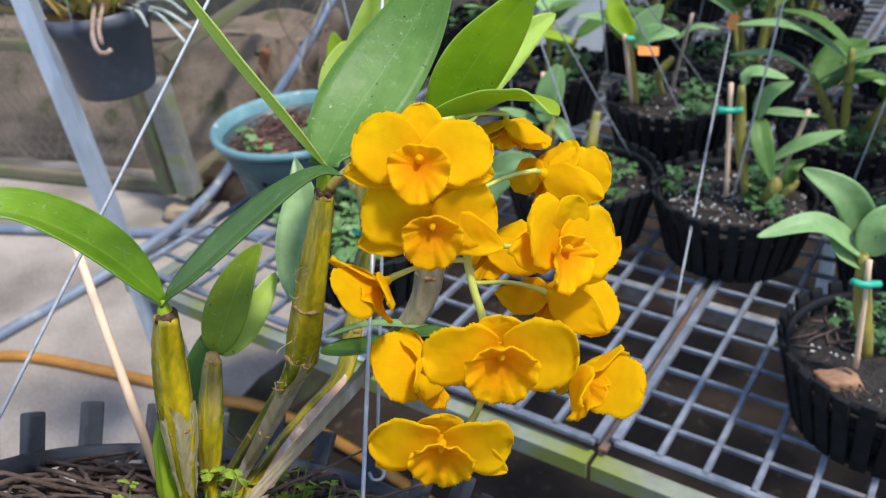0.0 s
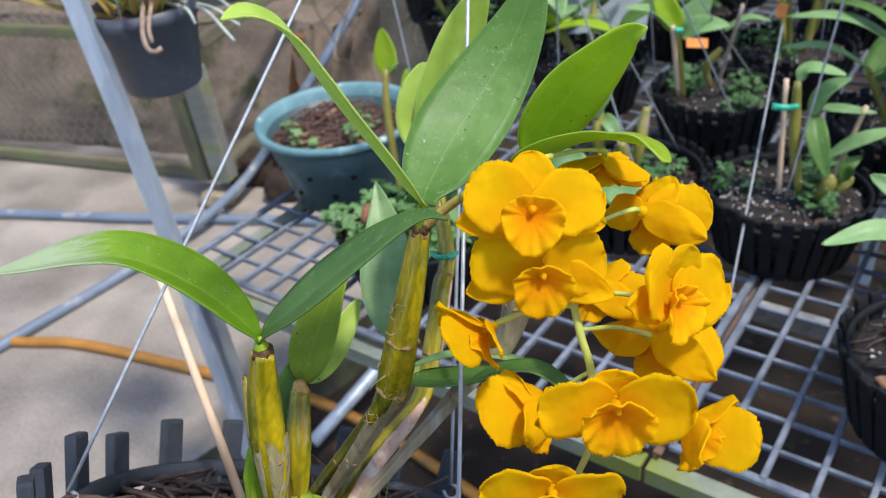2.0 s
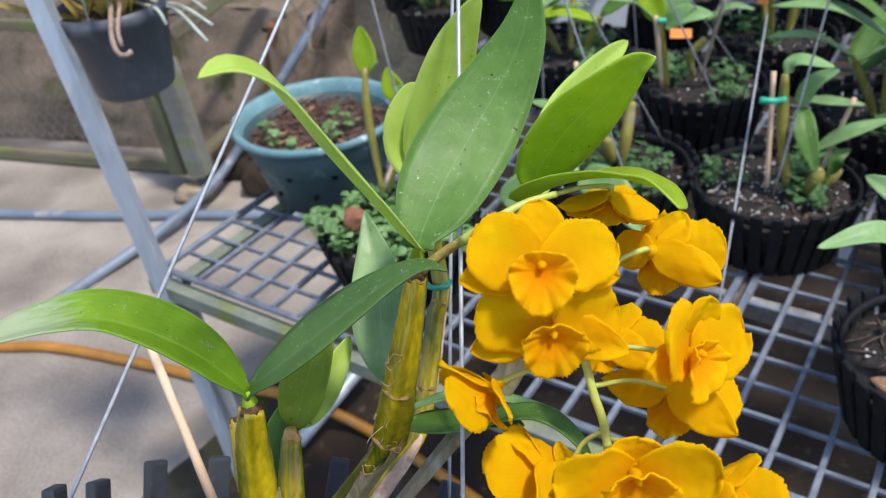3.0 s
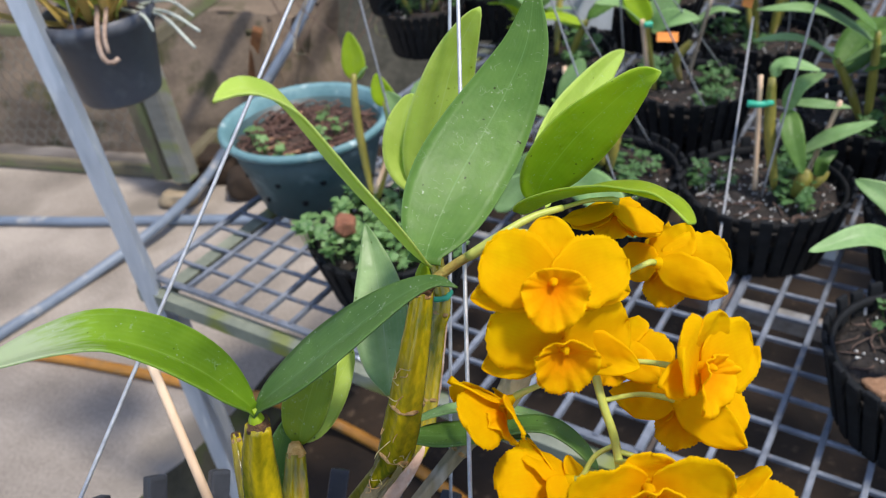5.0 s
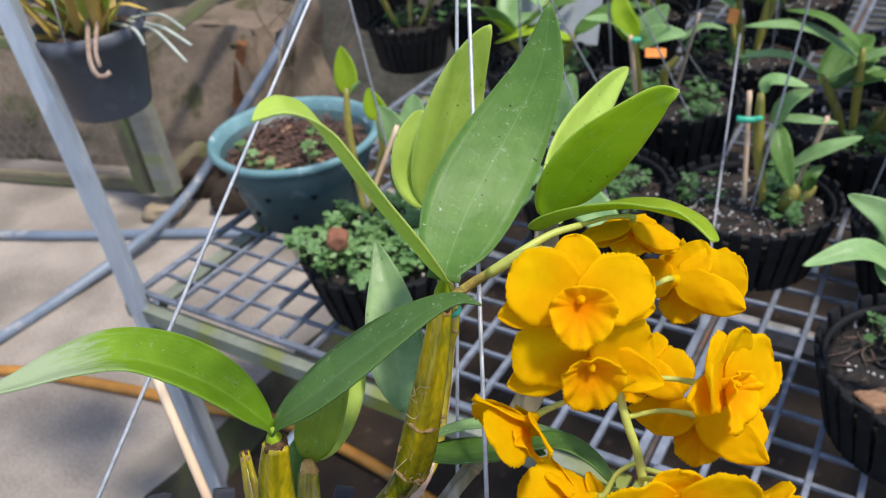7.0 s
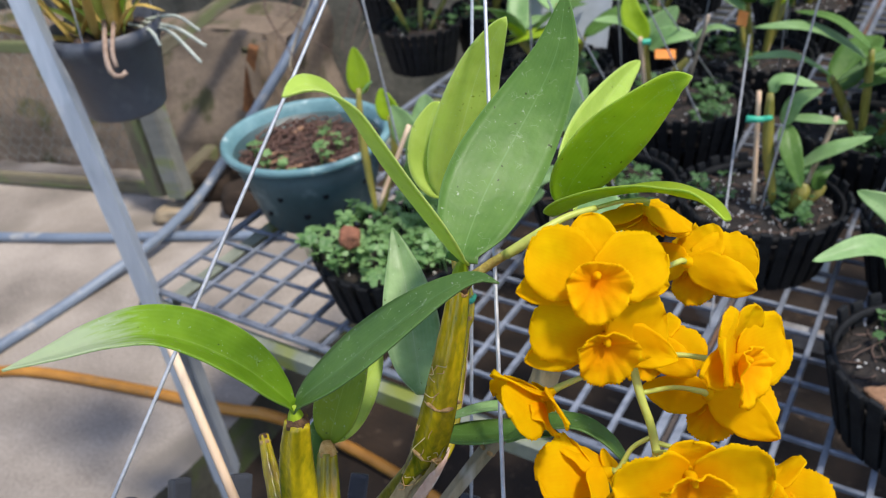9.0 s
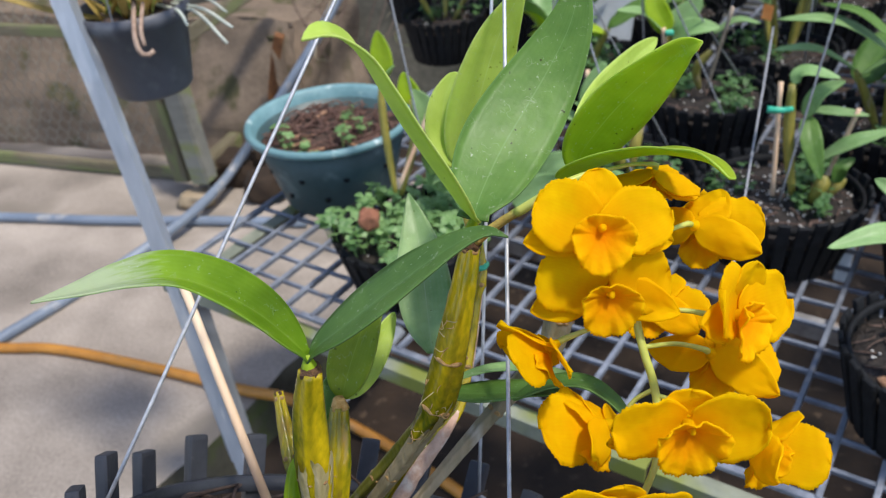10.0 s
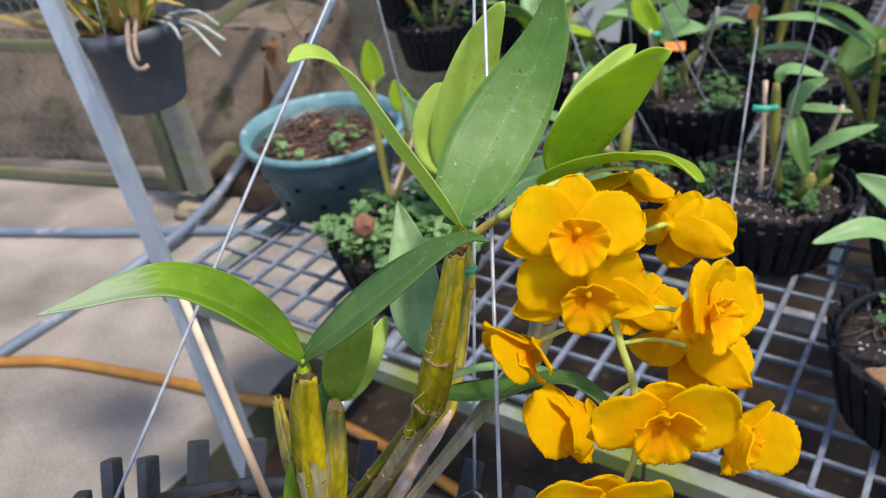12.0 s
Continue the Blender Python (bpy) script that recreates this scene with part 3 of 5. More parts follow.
bm = bmesh.new()
steps_out = [-400, -60, -12, -4] + [-2 + 0.08 * k for k in range(76)] + [6, 14, 60, 400]
cells = [[bm.verts.new((x, y, -0.11 + (0.022 * noise.noise((x * 3, y * 3, 0)) + 0.012 * noise.noise((x * 11, y * 11, 4)) if abs(x) < 5 and abs(y) < 5 else 0))) for y in steps_out] for x in steps_out]
for i in range(len(steps_out) - 1):
    for j in range(len(steps_out) - 1):
        bm.faces.new((cells[i][j], cells[i + 1][j], cells[i + 1][j + 1], cells[i][j + 1]))
tagged(part("ground", bm, SOIL), "bare brown soil under the bench, darkened for its shade", "ground", kind="structure")

# concrete path whose broken edge runs beside the bench
bm = bmesh.new()
n_edge = 90
top_edge, low_edge, top_far, low_far = [], [], [], []
for i in range(n_edge + 1):
    b = -4 + 5.0 * i / n_edge
    a = -0.80 + 0.02 * noise.noise((b * 5, 1, 0)) + 0.01 * noise.noise((b * 21, 2, 0))
    top_edge.append(bm.verts.new(on_bench(a - 0.012, b, 0.0)))
    low_edge.append(bm.verts.new(on_bench(a + 0.012, b, -0.16)))
    top_far.append(bm.verts.new(on_bench(-9, b, 0.0)))
    low_far.append(bm.verts.new(on_bench(-9, b, -0.16)))
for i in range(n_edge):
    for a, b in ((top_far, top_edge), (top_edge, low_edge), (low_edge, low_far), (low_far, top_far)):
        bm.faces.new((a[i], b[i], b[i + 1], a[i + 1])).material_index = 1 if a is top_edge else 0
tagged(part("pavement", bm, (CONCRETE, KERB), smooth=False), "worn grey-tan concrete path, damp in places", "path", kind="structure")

FENCE_A, FENCE_B = Vector((-2.6, 2.635, 0)), Vector((-0.66, 1.98, 0))
fence_way = (FENCE_B - FENCE_A).normalized()
fence_back = Vector((0.32, 0.947, 0))

# earth bank behind the fence
bm = bmesh.new()
sheet(bm, FENCE_A + fence_back * 0.07 - fence_way * 1.5 + Vector((0, 0, -0.12)), fence_way * 3.75, (0, 0, 0.47), 80, 24,
      lambda s, t: fence_back * (0.19 * t + 0.02 * noise.noise((s * 14, t * 3, 0)) + 0.015 * noise.noise((s * 50, t * 12, 0))) + Vector((0, 0, 0.03 * noise.noise((s * 9, 7, 0)) * t)))
sheet(bm, FENCE_A + fence_back * 0.26 - fence_way * 1.5 + Vector((0, 0, 0.35)), fence_way * 3.75, fence_back * 0.24 + Vector((0, 0, -0.02)), 80, 8,
      lambda s, t: Vector((0, 0, 0.03 * noise.noise((s * 9, 7, 0)) + 0.06 * noise.noise((s * 14, t * 8, 3)) * t)))
end = FENCE_A + fence_back * 0.10 + fence_way * 2.25
sheet(bm, end + Vector((0, 0, -0.12)), fence_back * 0.40 + fence_way * 0.05, (0, 0, 0.48), 20, 20,
      lambda s, t: fence_way * (0.05 * noise.noise((s * 14, t * 4, 5)) - 0.05 * t) + Vector((0, 0, 0.02 * s)))
tagged(part("earth_bank", bm, BANK), "cut bank of bare brown earth behind the fence", "bank", kind="structure")

# dark shade cloth that closes the far side
bm = bmesh.new()
near_end = Vector((-0.33, 2.36, -0.2))
far_left = FENCE_A - fence_way * 1.6 + fence_back * 0.62 + Vector((0, 0, -0.2))
for start, along in ((far_left, near_end - far_left), (near_end, Vector((4.9, 1.2, 0)))):
    sheet(bm, start, along, (0, 0.22, 2.7), 60, 24, lambda s, t: (0, 0.02 * math.sin(s * 50 + 3 * t) * math.sin(math.pi * s) + 0.04 * noise.noise((s * 24, t * 9, 1)) * math.sin(math.pi * s), 0))
tagged(part("backdrop", bm, DARK_SHADE), "dark green shade cloth hanging at the far side", "shade cloth", kind="structure")

fence = thing("fence", "low mossy timber fence with rusty hexagonal wire netting", "fence")


def beam(name, parent, a, b, w, h, mat, label="", bevel=0.004):
    a, b = Vector(a), Vector(b)
    d = b - a
    m = Matrix.Translation((a + b) / 2) @ d.to_track_quat("X", "Z").to_matrix().to_4x4()
    bm = bmesh.new()
    bmesh.ops.create_cube(bm, size=1.0, matrix=Matrix.Diagonal((d.length, w, h, 1)))
    bmesh.ops.bevel(bm, geom=bm.edges[:], offset=bevel, segments=2, affect="EDGES")
    ob = part(name, bm, mat, None, label, smooth=False)
    ob.matrix_world = m
    ob.parent = parent
    return ob


beam("bottom_rail", fence, FENCE_A + Vector((0, 0, 0.022)), FENCE_B + Vector((-0.12, 0.04, 0.02)), 0.026, 0.032, MOSSY_WOOD)
beam("top_rail", fence, (-2.0928, 2.4622, 0.4045), (-0.7024, 1.9924, 0.4095), 0.022, 0.028, MOSSY_WOOD)
beam("brace", fence, (-0.7002, 2.0128, 0.3824), (-0.4521, 2.1716, 0.4903), 0.03, 0.03, MOSSY_WOOD)
beam("brace", fence, (-0.6839, 1.9334, 0.0749), (-0.6168, 2.2273, 0.0567), 0.04, 0.04, MOSSY_WOOD)
beam("post", fence, (-0.7475, 1.9549, 0.0374), (-0.7653, 1.9609, 0.3472), 0.045, 0.05, MOSSY_WOOD, "mossy yellow-green timber post")
beam("post", fence, (-0.6759, 1.8885, 0.0618), (-0.6924, 1.8940, 0.3677), 0.05, 0.05, GREY_POST, "weathered grey post")
bm = bmesh.new()
cell, rise = 0.034, 0.029
for row in range(30):
    for col in range(58):
        x, z = col * cell + (row % 2) * cell / 2, 0.06 + row * rise
        j = lambda k: 0.004 * noise.noise((x * 40 + k, z * 40, 2))
        c = [(x, z), (x, z + rise * 0.38), (x + cell / 2, z + rise), (x - cell / 2, z + rise)]
        pts = [FENCE_A + fence_way * (px + j(k)) + fence_back * (0.015 * math.sin(px * 4) + 0.03) + Vector((0, 0, pz)) for k, (px, pz) in enumerate(c)]
        for a, b in ((0, 1), (1, 2), (1, 3)):
            d = (pts[b] - pts[a]).normalized()
            s1 = d.cross(fence_back).normalized() * 0.0014
            s2 = fence_back * 0.0014
            ring = [[bm.verts.new(p + q) for q in (s1, s2, -s1 - s2)] for p in (pts[a], pts[b])]
            for q in range(3):
                bm.faces.new((ring[0][q], ring[0][(q + 1) % 3], ring[1][(q + 1) % 3], ring[1][q]))
part("wire_netting", bm, NETTING, fence, "thin hexagonal wire netting")

# dry vines that hang over the bank's end
vines = thing("dry_vine", "thin dry grey vines hanging over the end of the bank", "vine")
rng = random.Random(77)
top_a, top_b, low_a, low_b = (Vector(p) for p in ((-0.3708, 2.0455, 0.5309), (0.0379, 2.2541, 0.4407), (-0.3927, 1.8222, 0.3766), (-0.0066, 2.0336, 0.2929)))
for k in range(16):
    u, v = rng.random(), rng.random()
    a, b = top_a.lerp(top_b, u), low_a.lerp(low_b, v * 0.6 + u * 0.4)
    b = a.lerp(b, rng.uniform(0.5, 1.1))
    mid = a.lerp(b, 0.5) + Vector((rng.uniform(-.09, .09), rng.uniform(-.05, .05), rng.uniform(-.08, .05)))
    part("strand", tube(bmesh.new(), [a, mid, b], [rng.uniform(0.0012, 0.0032), 0.001], 6, 14, 0, 5, 0.2), rng.choice((FIBRE, MOSSY_WOOD, CANE_OLD)), vines)

# pipes, hose and stones on the path
stake = part("rusty_stake", tube(bmesh.new(), [(-0.5005, 2.0508, 0.2046), (-0.4673, 2.0396, 0.3221), (-0.4477, 2.0329, 0.3744)], [0.012], 4, 4, square=True), RUST, smooth=False)
tagged(stake, "rusty orange iron stake at the end of the bank", "stake")
pipe = part("water_pipe", tube(bmesh.new(), [(-2.1503, 2.0215, 0.0110), (-1.2625, 1.8751, 0.0120), (-0.9379, 1.8122, 0.0120), (-0.6361, 1.7670, 0.0120), (-0.4043, 1.7270, 0.0120)], [0.0125], 14, 40), PIPE)
tagged(pipe, "blue-grey plastic water pipe lying on the path", "pipe")
pipe = part("water_pipe", tube(bmesh.new(), [(-1.2029, 1.0761, 0.0120), (-0.9855, 1.3630, 0.0120), (-0.8467, 1.5520, 0.0120), (-0.7148, 1.7115, 0.0360), (-0.6466, 1.8467, 0.0500), (-0.5970, 1.9514, 0.0800), (-0.3899, 1.9642, 0.3246), (-0.2938, 2.1043, 0.4415), (-0.1902, 2.3108, 0.5685)], [0.0125], 14, 60), PIPE)
tagged(pipe, "blue-grey plastic water pipe rising from the path", "pipe")
hose = part("garden_hose", tube(bmesh.new(), [(-1.5745, 1.4102, 0.0100), (-1.0061, 1.3280, 0.0100), (-0.8546, 1.3061, 0.0100), (-0.6199, 1.2209, 0.0100), (-0.4496, 1.1473, 0.0120), (-0.3631, 1.1249, 0.0040), (-0.2500, 1.1288, -0.0850), (-0.0804, 0.9886, -0.0950), (0.0615, 0.8306, -0.0950)], [0.0105], 12, 70), HOSE)
tagged(hose, "dirty orange rubber hose across the path", "hose")


def lump(name, at, size, mat, label, category, seed):
    bm = bmesh.new()
    bmesh.ops.create_icosphere(bm, subdivisions=3, radius=1.0)
    for v in bm.verts:
        k = 1 + 0.35 * noise.noise(v.co * 1.3 + Vector((seed, 0, 0))) + 0.1 * noise.noise(v.co * 5)
        v.co = Vector((max(-.8, min(.8, v.co.x)) * size[0], max(-.75, min(.75, v.co.y)) * size[1], max(-.7, min(.7, v.co.z)) * size[2])) * k
    ob = part(name, bm, mat)
    ob.location = at
    return tagged(ob, label, category)


lump("stone", (-0.7050, 1.8700, 0.0200), (0.055, 0.035, 0.026), STONE, "pale broken stone block at the foot of the fence", "stone", 2)
lump("stone", (-0.6211, 1.9930, 0.0400), (0.08, 0.06, 0.06), SOIL, "brown earthy stone beside the fence", "stone", 5)
lump("stone", (-0.5252, 1.8869, 0.0400), (0.06, 0.05, 0.05), SOIL, "brown earthy stone beside the fence", "stone", 8)
off = part("metal_pipe", tube(bmesh.new(), [(-0.1623, 1.2816, 0.0200), (-0.3438, 1.0672, -0.0600)], [0.013], 12, 4), GALV)
tagged(off, "grey metal pipe leaning under the bench", "pipe")

# ---- bench ----
bench = thing("plant_bench", "galvanised grating bench on a mossy angle-iron frame", "bench", BENCH)
bar_mesh = {}


def bar(size, at):
    key = tuple(round(v, 4) for v in size)
    if key not in bar_mesh:
        bm = bmesh.new()
        bmesh.ops.create_cube(bm, size=1.0, matrix=Matrix.Diagonal((*size, 1)))
        bmesh.ops.bevel(bm, geom=bm.edges[:], offset=0.0009, segments=1, affect="EDGES")
        bar_mesh[key] = mesh_of(bm, "bar", GRATE, False)
    ob = new("bar", bar_mesh[key])
    ob.parent, ob.location = bench, at


DEEP = 0.0075
for x0, nx, across, extra, front, deep in ((-0.5784, 14, 0.0405, 0.0626, 0.0025, 0.040), (0.0046, 15, 0.0402, 0, 0.010, 0.0385), (0.617, 15, 0.0402, 0, 0.010, 0.0385)):
    lines = [x0 + i * across for i in range(nx + 1)]
    if extra:       # the outermost cell is wider
        lines.insert(0, x0 - extra)
    for y0, ny in ((front, 24), (front + 24 * deep + 0.012, 24)):
        for x in lines:
            wide = 0.0080 if x in (lines[0], lines[-1]) else 0.0054
            bar((wide, ny * deep, DEEP), (x, y0 + ny * deep / 2, -DEEP / 2))
        for j in range(ny + 1):
            wide = 0.0080 if j in (0, ny) else 0.0046
            bar((lines[-1] - lines[0], wide, DEEP - 0.002), ((lines[0] + lines[-1]) / 2, y0 + j * deep, -DEEP / 2 - 0.0012))


def angle_iron(name, a, b, flange, mat):
    """An L-shaped bar from a to b along x or y, its upright flange outside."""
    a, b = Vector(a), Vector(b)
    d = (b - a).normalized()
    out = Vector((d.y, -d.x, 0))
    bm = bmesh.new()
    prof = [(0, 0), (flange, 0), (flange, -0.003), (0.003, -0.003), (0.003, -flange), (0, -flange)]
    ends = [[bm.verts.new(p - out * u + Vector((0, 0, w))) for u, w in prof] for p in (a, b)]
    for q in range(6):
        bm.faces.new((ends[0][q], ends[0][(q + 1) % 6], ends[1][(q + 1) % 6], ends[1][q]))
    bm.faces.new(ends[0][::-1])
    bm.faces.new(ends[1])
    return part(name, bm, mat, bench, smooth=False)


angle_iron("front_rail", (-0.655, -0.016, -0.017), (-0.012, -0.016, -0.017), 0.018, FRAME_MOSSY)
angle_iron("front_rail", (-0.008, -0.014, -0.019), (1.235, -0.014, -0.019), 0.018, FRAME_MOSSY)
angle_iron("side_rail", (-0.619, 1.96, -0.0095), (-0.619, 0.006, -0.0095), 0.020, FRAME_MOSSY)
for y in (0.244, 0.68, 0.98, 1.4):
    angle_iron("cross_rail", (-0.64, y, -0.0100), (1.232, y, -0.0100), 0.017, RAIL)
for x in (-0.0072, 0.6085):
    angle_iron("cross_rail", (x, 1.9, -0.0092), (x, 0.0, -0.0092), 0.0076, SEAM)
for x, y in ((0.62, 0.05), (-0.6, 1.2), (0.0, 1.2), (0.62, 1.2), (1.24, 0.05), (1.24, 1.2)):
    part("leg", tube(bmesh.new(), [(x, y, -0.04), (x, y, -0.62)], [0.014], 4, 2, square=True), GALV, bench, smooth=False)

pole = part("support_pole", tube(bmesh.new(), [(-0.3570, 0.8490, 0.0318), (-0.3996, 0.8767, 0.6056), (-0.4281, 0.9048, 0.7997), (-0.4713, 0.9516, 1.0888)], [0.0098], 4, 14, square=True), GALV, smooth=False)
tagged(pole, "galvanised square steel pole rising beside the bench", "pole")
leg = part("bench_leg", tube(bmesh.new(), [(-0.3914, 0.8985, 0.4261), (-0.3810, 0.9049, 0.1022)], [0.016], 4, 6, square=True), GALV, smooth=False)
tagged(leg, "scuffed galvanised square leg under the bench corner", "leg")

# ---- orchids on the bench ----
def bench_orchid(centre, seed, label, weed=60, white=40, radius=0.09, tall=0.072, proud=0.012, clover=None, group="potted orchids on the bench"):
    """A basket with its potting mix; returns the basket and the empty of the plant that grows in it."""
    rng = random.Random(seed)
    m = Matrix.Translation((centre[0], centre[1], 0.4705)) @ Matrix.Rotation(rng.uniform(0, 6), 4, "Z")
    pot = basket(radius, radius * 0.80, tall, 30, proud, m, "black slatted plastic basket filled with dark potting mix", "baskets on the bench", 0.0125)
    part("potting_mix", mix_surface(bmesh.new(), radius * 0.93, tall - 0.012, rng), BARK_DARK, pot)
    if white:
        tagged(part("perlite", bits(bmesh.new(), tall - 0.012, radius * 0.86, white * 2, rng, 0.0017), PERLITE, pot, "white perlite grains"), kind="stuff")
    tagged(part("fibre", fibres(bmesh.new(), tall - 0.014, radius * 0.84, 60, rng, 0.0011, 0.03), FIBRE, pot), kind="stuff")
    if weed:
        wm = bmesh.new()
        for _ in range(4 if clover is None else 14):
            a, r = rng.uniform(0, 6.28), rng.uniform(0.3, 0.75) * radius
            if clover:
                a, r = 2.4 * _, radius * 0.9 * math.sqrt((_ + 0.5) / 14)
            weeds(wm, (r * math.cos(a), r * math.sin(a), tall - (0.008 if clover is None else 0)), weed // 4, 0.026, rng, 0.006 if clover is None else 0.0085)
        tagged(part("weed_patch", wm, clover or WEED, pot, "small bright green clover-like weeds", smooth=False), kind="stuff")
    plant = thing("orchid", label, "orchid", Matrix.Identity(4), group)
    return pot, plant


def simple_cane(plant, points, r, mat=CANE_DULL, name="cane"):
    return part(name, tube(bmesh.new(), points, [r * 0.55, r * 0.9, r, r * 0.95, r * 0.6], 9, 14, 0.07, 5, 0.05), mat, plant)


def wild_orchid(plant, base, seed, canes=3, leaves=3, size=0.10):
    """A free-growing plant: leaning canes, each with leaves that fan out at its top."""
    rng = random.Random(seed)
    for _ in range(canes):
        a = rng.uniform(0, 6.28)
        foot = Vector(base) + Vector((math.cos(a), math.sin(a), 0)) * rng.uniform(0.005, 0.03)
        top = foot + Vector((math.cos(a) * rng.uniform(0.01, 0.05), math.sin(a) * rng.uniform(0.01, 0.05), rng.uniform(0.06, 0.14)))
        simple_cane(plant, [foot, foot.lerp(top, 0.5) + Vector((0, 0, 0.004)), top], rng.uniform(0.004, 0.0065))
        for k in range(leaves):
            b = rng.uniform(0, 6.28)
            out = Vector((math.cos(b), math.sin(b), rng.uniform(0.1, 0.9))).normalized()
            l = size * rng.uniform(0.7, 1.25)
            start = top.lerp(foot, 0.12 * k)
            end = start + out * l + Vector((0, 0, -0.25 * l * rng.random()))
            leaf(plant, [start, start.lerp(end, 0.5) + Vector((0, 0, 0.12 * l)), end], l * rng.uniform(0.30, 0.42), (-out.x * 0.3, -out.y * 0.3, 1), rng.choice((LEAF_BLUE, LEAF_BLUE, LEAF_MID, LEAF_DARK)), steps=12, across=6, fold=0.2)


VIEW, UP = (-0.1, -0.8, 0.55), (0, -0.3, 1)


def wires(plant, centre, top_of, r=0.0011, radius=0.085):
    for k in range(3):
        a = 0.6 + 2.1 * k
        rod("wire", plant, (centre[0] + radius * math.cos(a), centre[1] + radius * math.sin(a), 0.54), top_of, r, WIRE_DULL, "thin galvanised hanging wire", 6)


# the one in the middle of the bench
C1 = (0.342, 0.830)
pot, orchid = bench_orchid(C1, 11, "young orchid with dull green leaves and bamboo stakes", 90, 90)
rod("stake", orchid, (0.3277, 0.8187, 0.5469), (0.3252, 0.8364, 0.6741), 0.0028, STAKE)
rod("stake", orchid, (0.3837, 0.8246, 0.5467), (0.4043, 0.8174, 0.6451), 0.0026, STAKE)
simple_cane(orchid, [(0.3490, 0.8179, 0.5457), (0.3384, 0.8267, 0.6137), (0.3347, 0.8297, 0.6729)], 0.0062)
simple_cane(orchid, [(0.3672, 0.8086, 0.5407), (0.3740, 0.8048, 0.5622), (0.3752, 0.8063, 0.5736)], 0.0085)
simple_cane(orchid, [(0.3677, 0.8162, 0.5340), (0.3952, 0.8128, 0.5561), (0.4001, 0.8128, 0.5653)], 0.007)
part("tie", tube(bmesh.new(), [(0.3093, 0.8212, 0.6509), (0.3196, 0.8155, 0.6514), (0.3349, 0.8203, 0.6495)], [0.004, 0.003], 8, 8), TIE, orchid, "green twist tie")
leaf(orchid, [(0.3367, 0.8350, 0.6719), (0.3470, 0.8318, 0.6853), (0.3783, 0.8173, 0.6813)], 0.022, UP, LEAF_BLUE)
leaf(orchid, [(0.3555, 0.8336, 0.6333), (0.3646, 0.8283, 0.6616), (0.3851, 0.8201, 0.6765)], 0.022, (-0.6, -0.6, 0.5), LEAF_BLUE)
leaf(orchid, [(0.3586, 0.8335, 0.6331), (0.3559, 0.8091, 0.6142), (0.3631, 0.7867, 0.5802)], 0.027, VIEW, LEAF_DARK)
leaf(orchid, [(0.3629, 0.8460, 0.6339), (0.3827, 0.8258, 0.6396), (0.4148, 0.8130, 0.6384)], 0.018, UP, LEAF_BLUE)
leaf(orchid, [(0.3740, 0.8205, 0.5861), (0.3990, 0.8068, 0.6108), (0.4393, 0.8037, 0.6243)], 0.024, UP, LEAF_BLUE)
leaf(orchid, [(0.3913, 0.8059, 0.5639), (0.3891, 0.8014, 0.5844), (0.4054, 0.8067, 0.5924)], 0.018, VIEW, LEAF_DARK)
rod("wire", orchid, (0.3255, 0.7928, 0.5531), (0.3623, 0.8050, 0.8084), 0.0012, WIRE_DULL, "thin galvanised hanging wire")
rod("wire", orchid, (0.2403, 0.6798, 0.4902), (0.3667, 0.9842, 0.6804), 0.0012, WIRE_DULL, "thin galvanised hanging wire")

# the one behind it
C2 = (0.328, 1.085)
pot, orchid = bench_orchid(C2, 12, "orchid with broad green leaves and an orange tag", 120, 20, radius=0.086, tall=0.084)
rod("stake", orchid, (0.2734, 1.0819, 0.5559), (0.2563, 1.0664, 0.6599), 0.003, STAKE)
rod("stake", orchid, (0.3265, 1.0865, 0.5630), (0.3403, 1.0579, 0.6834), 0.0026, STAKE_GREY)
simple_cane(orchid, [(0.2798, 1.0816, 0.5556), (0.2700, 1.0838, 0.6135), (0.2675, 1.0831, 0.6488)], 0.006)
simple_cane(orchid, [(0.3162, 1.0869, 0.5635), (0.3087, 1.0834, 0.5947), (0.3240, 1.0764, 0.6205)], 0.006)
for pts, w, face, mm in (([(0.2675, 1.0831, 0.6488), (0.2483, 1.0811, 0.6822), (0.2449, 1.0916, 0.7165)], 0.036, VIEW, LEAF_MID),
                         ([(0.2673, 1.0814, 0.6463), (0.2330, 1.0775, 0.6769), (0.1940, 1.0620, 0.6897)], 0.030, UP, LEAF_BLUE),
                         ([(0.2673, 1.0814, 0.6463), (0.2914, 1.0853, 0.6704), (0.3087, 1.0859, 0.6895)], 0.040, VIEW, LEAF_BLUE),
                         ([(0.2714, 1.0779, 0.6410), (0.2913, 1.0652, 0.6580), (0.3255, 1.0541, 0.6594)], 0.032, (0, -0.7, 0.8), LEAF_BLUE),
                         ([(0.3264, 1.0793, 0.6430), (0.3514, 1.0679, 0.6622), (0.3774, 1.0547, 0.6603)], 0.016, UP, LEAF_BLUE)):
    leaf(orchid, pts, w, face, mm)
part("tie", tube(bmesh.new(), [(0.2581, 1.0631, 0.6548), (0.2686, 1.0627, 0.6543)], [0.004], 8, 4), TIE, orchid, "green twist tie")
tag = bmesh.new()
box(tag, (0.028, 0.0012, 0.012), (0, 0, 0), 0.0004)
tg = part("tag", tag, TAG, orchid, "orange plastic plant tag", smooth=False)
tg.matrix_world = Matrix.Translation((0.2809, 1.0339, 0.6468)) @ pose(0, 0, 0, -30, 8, 5)
wires(orchid, C2, (0.2014, 0.9856, 0.8100))

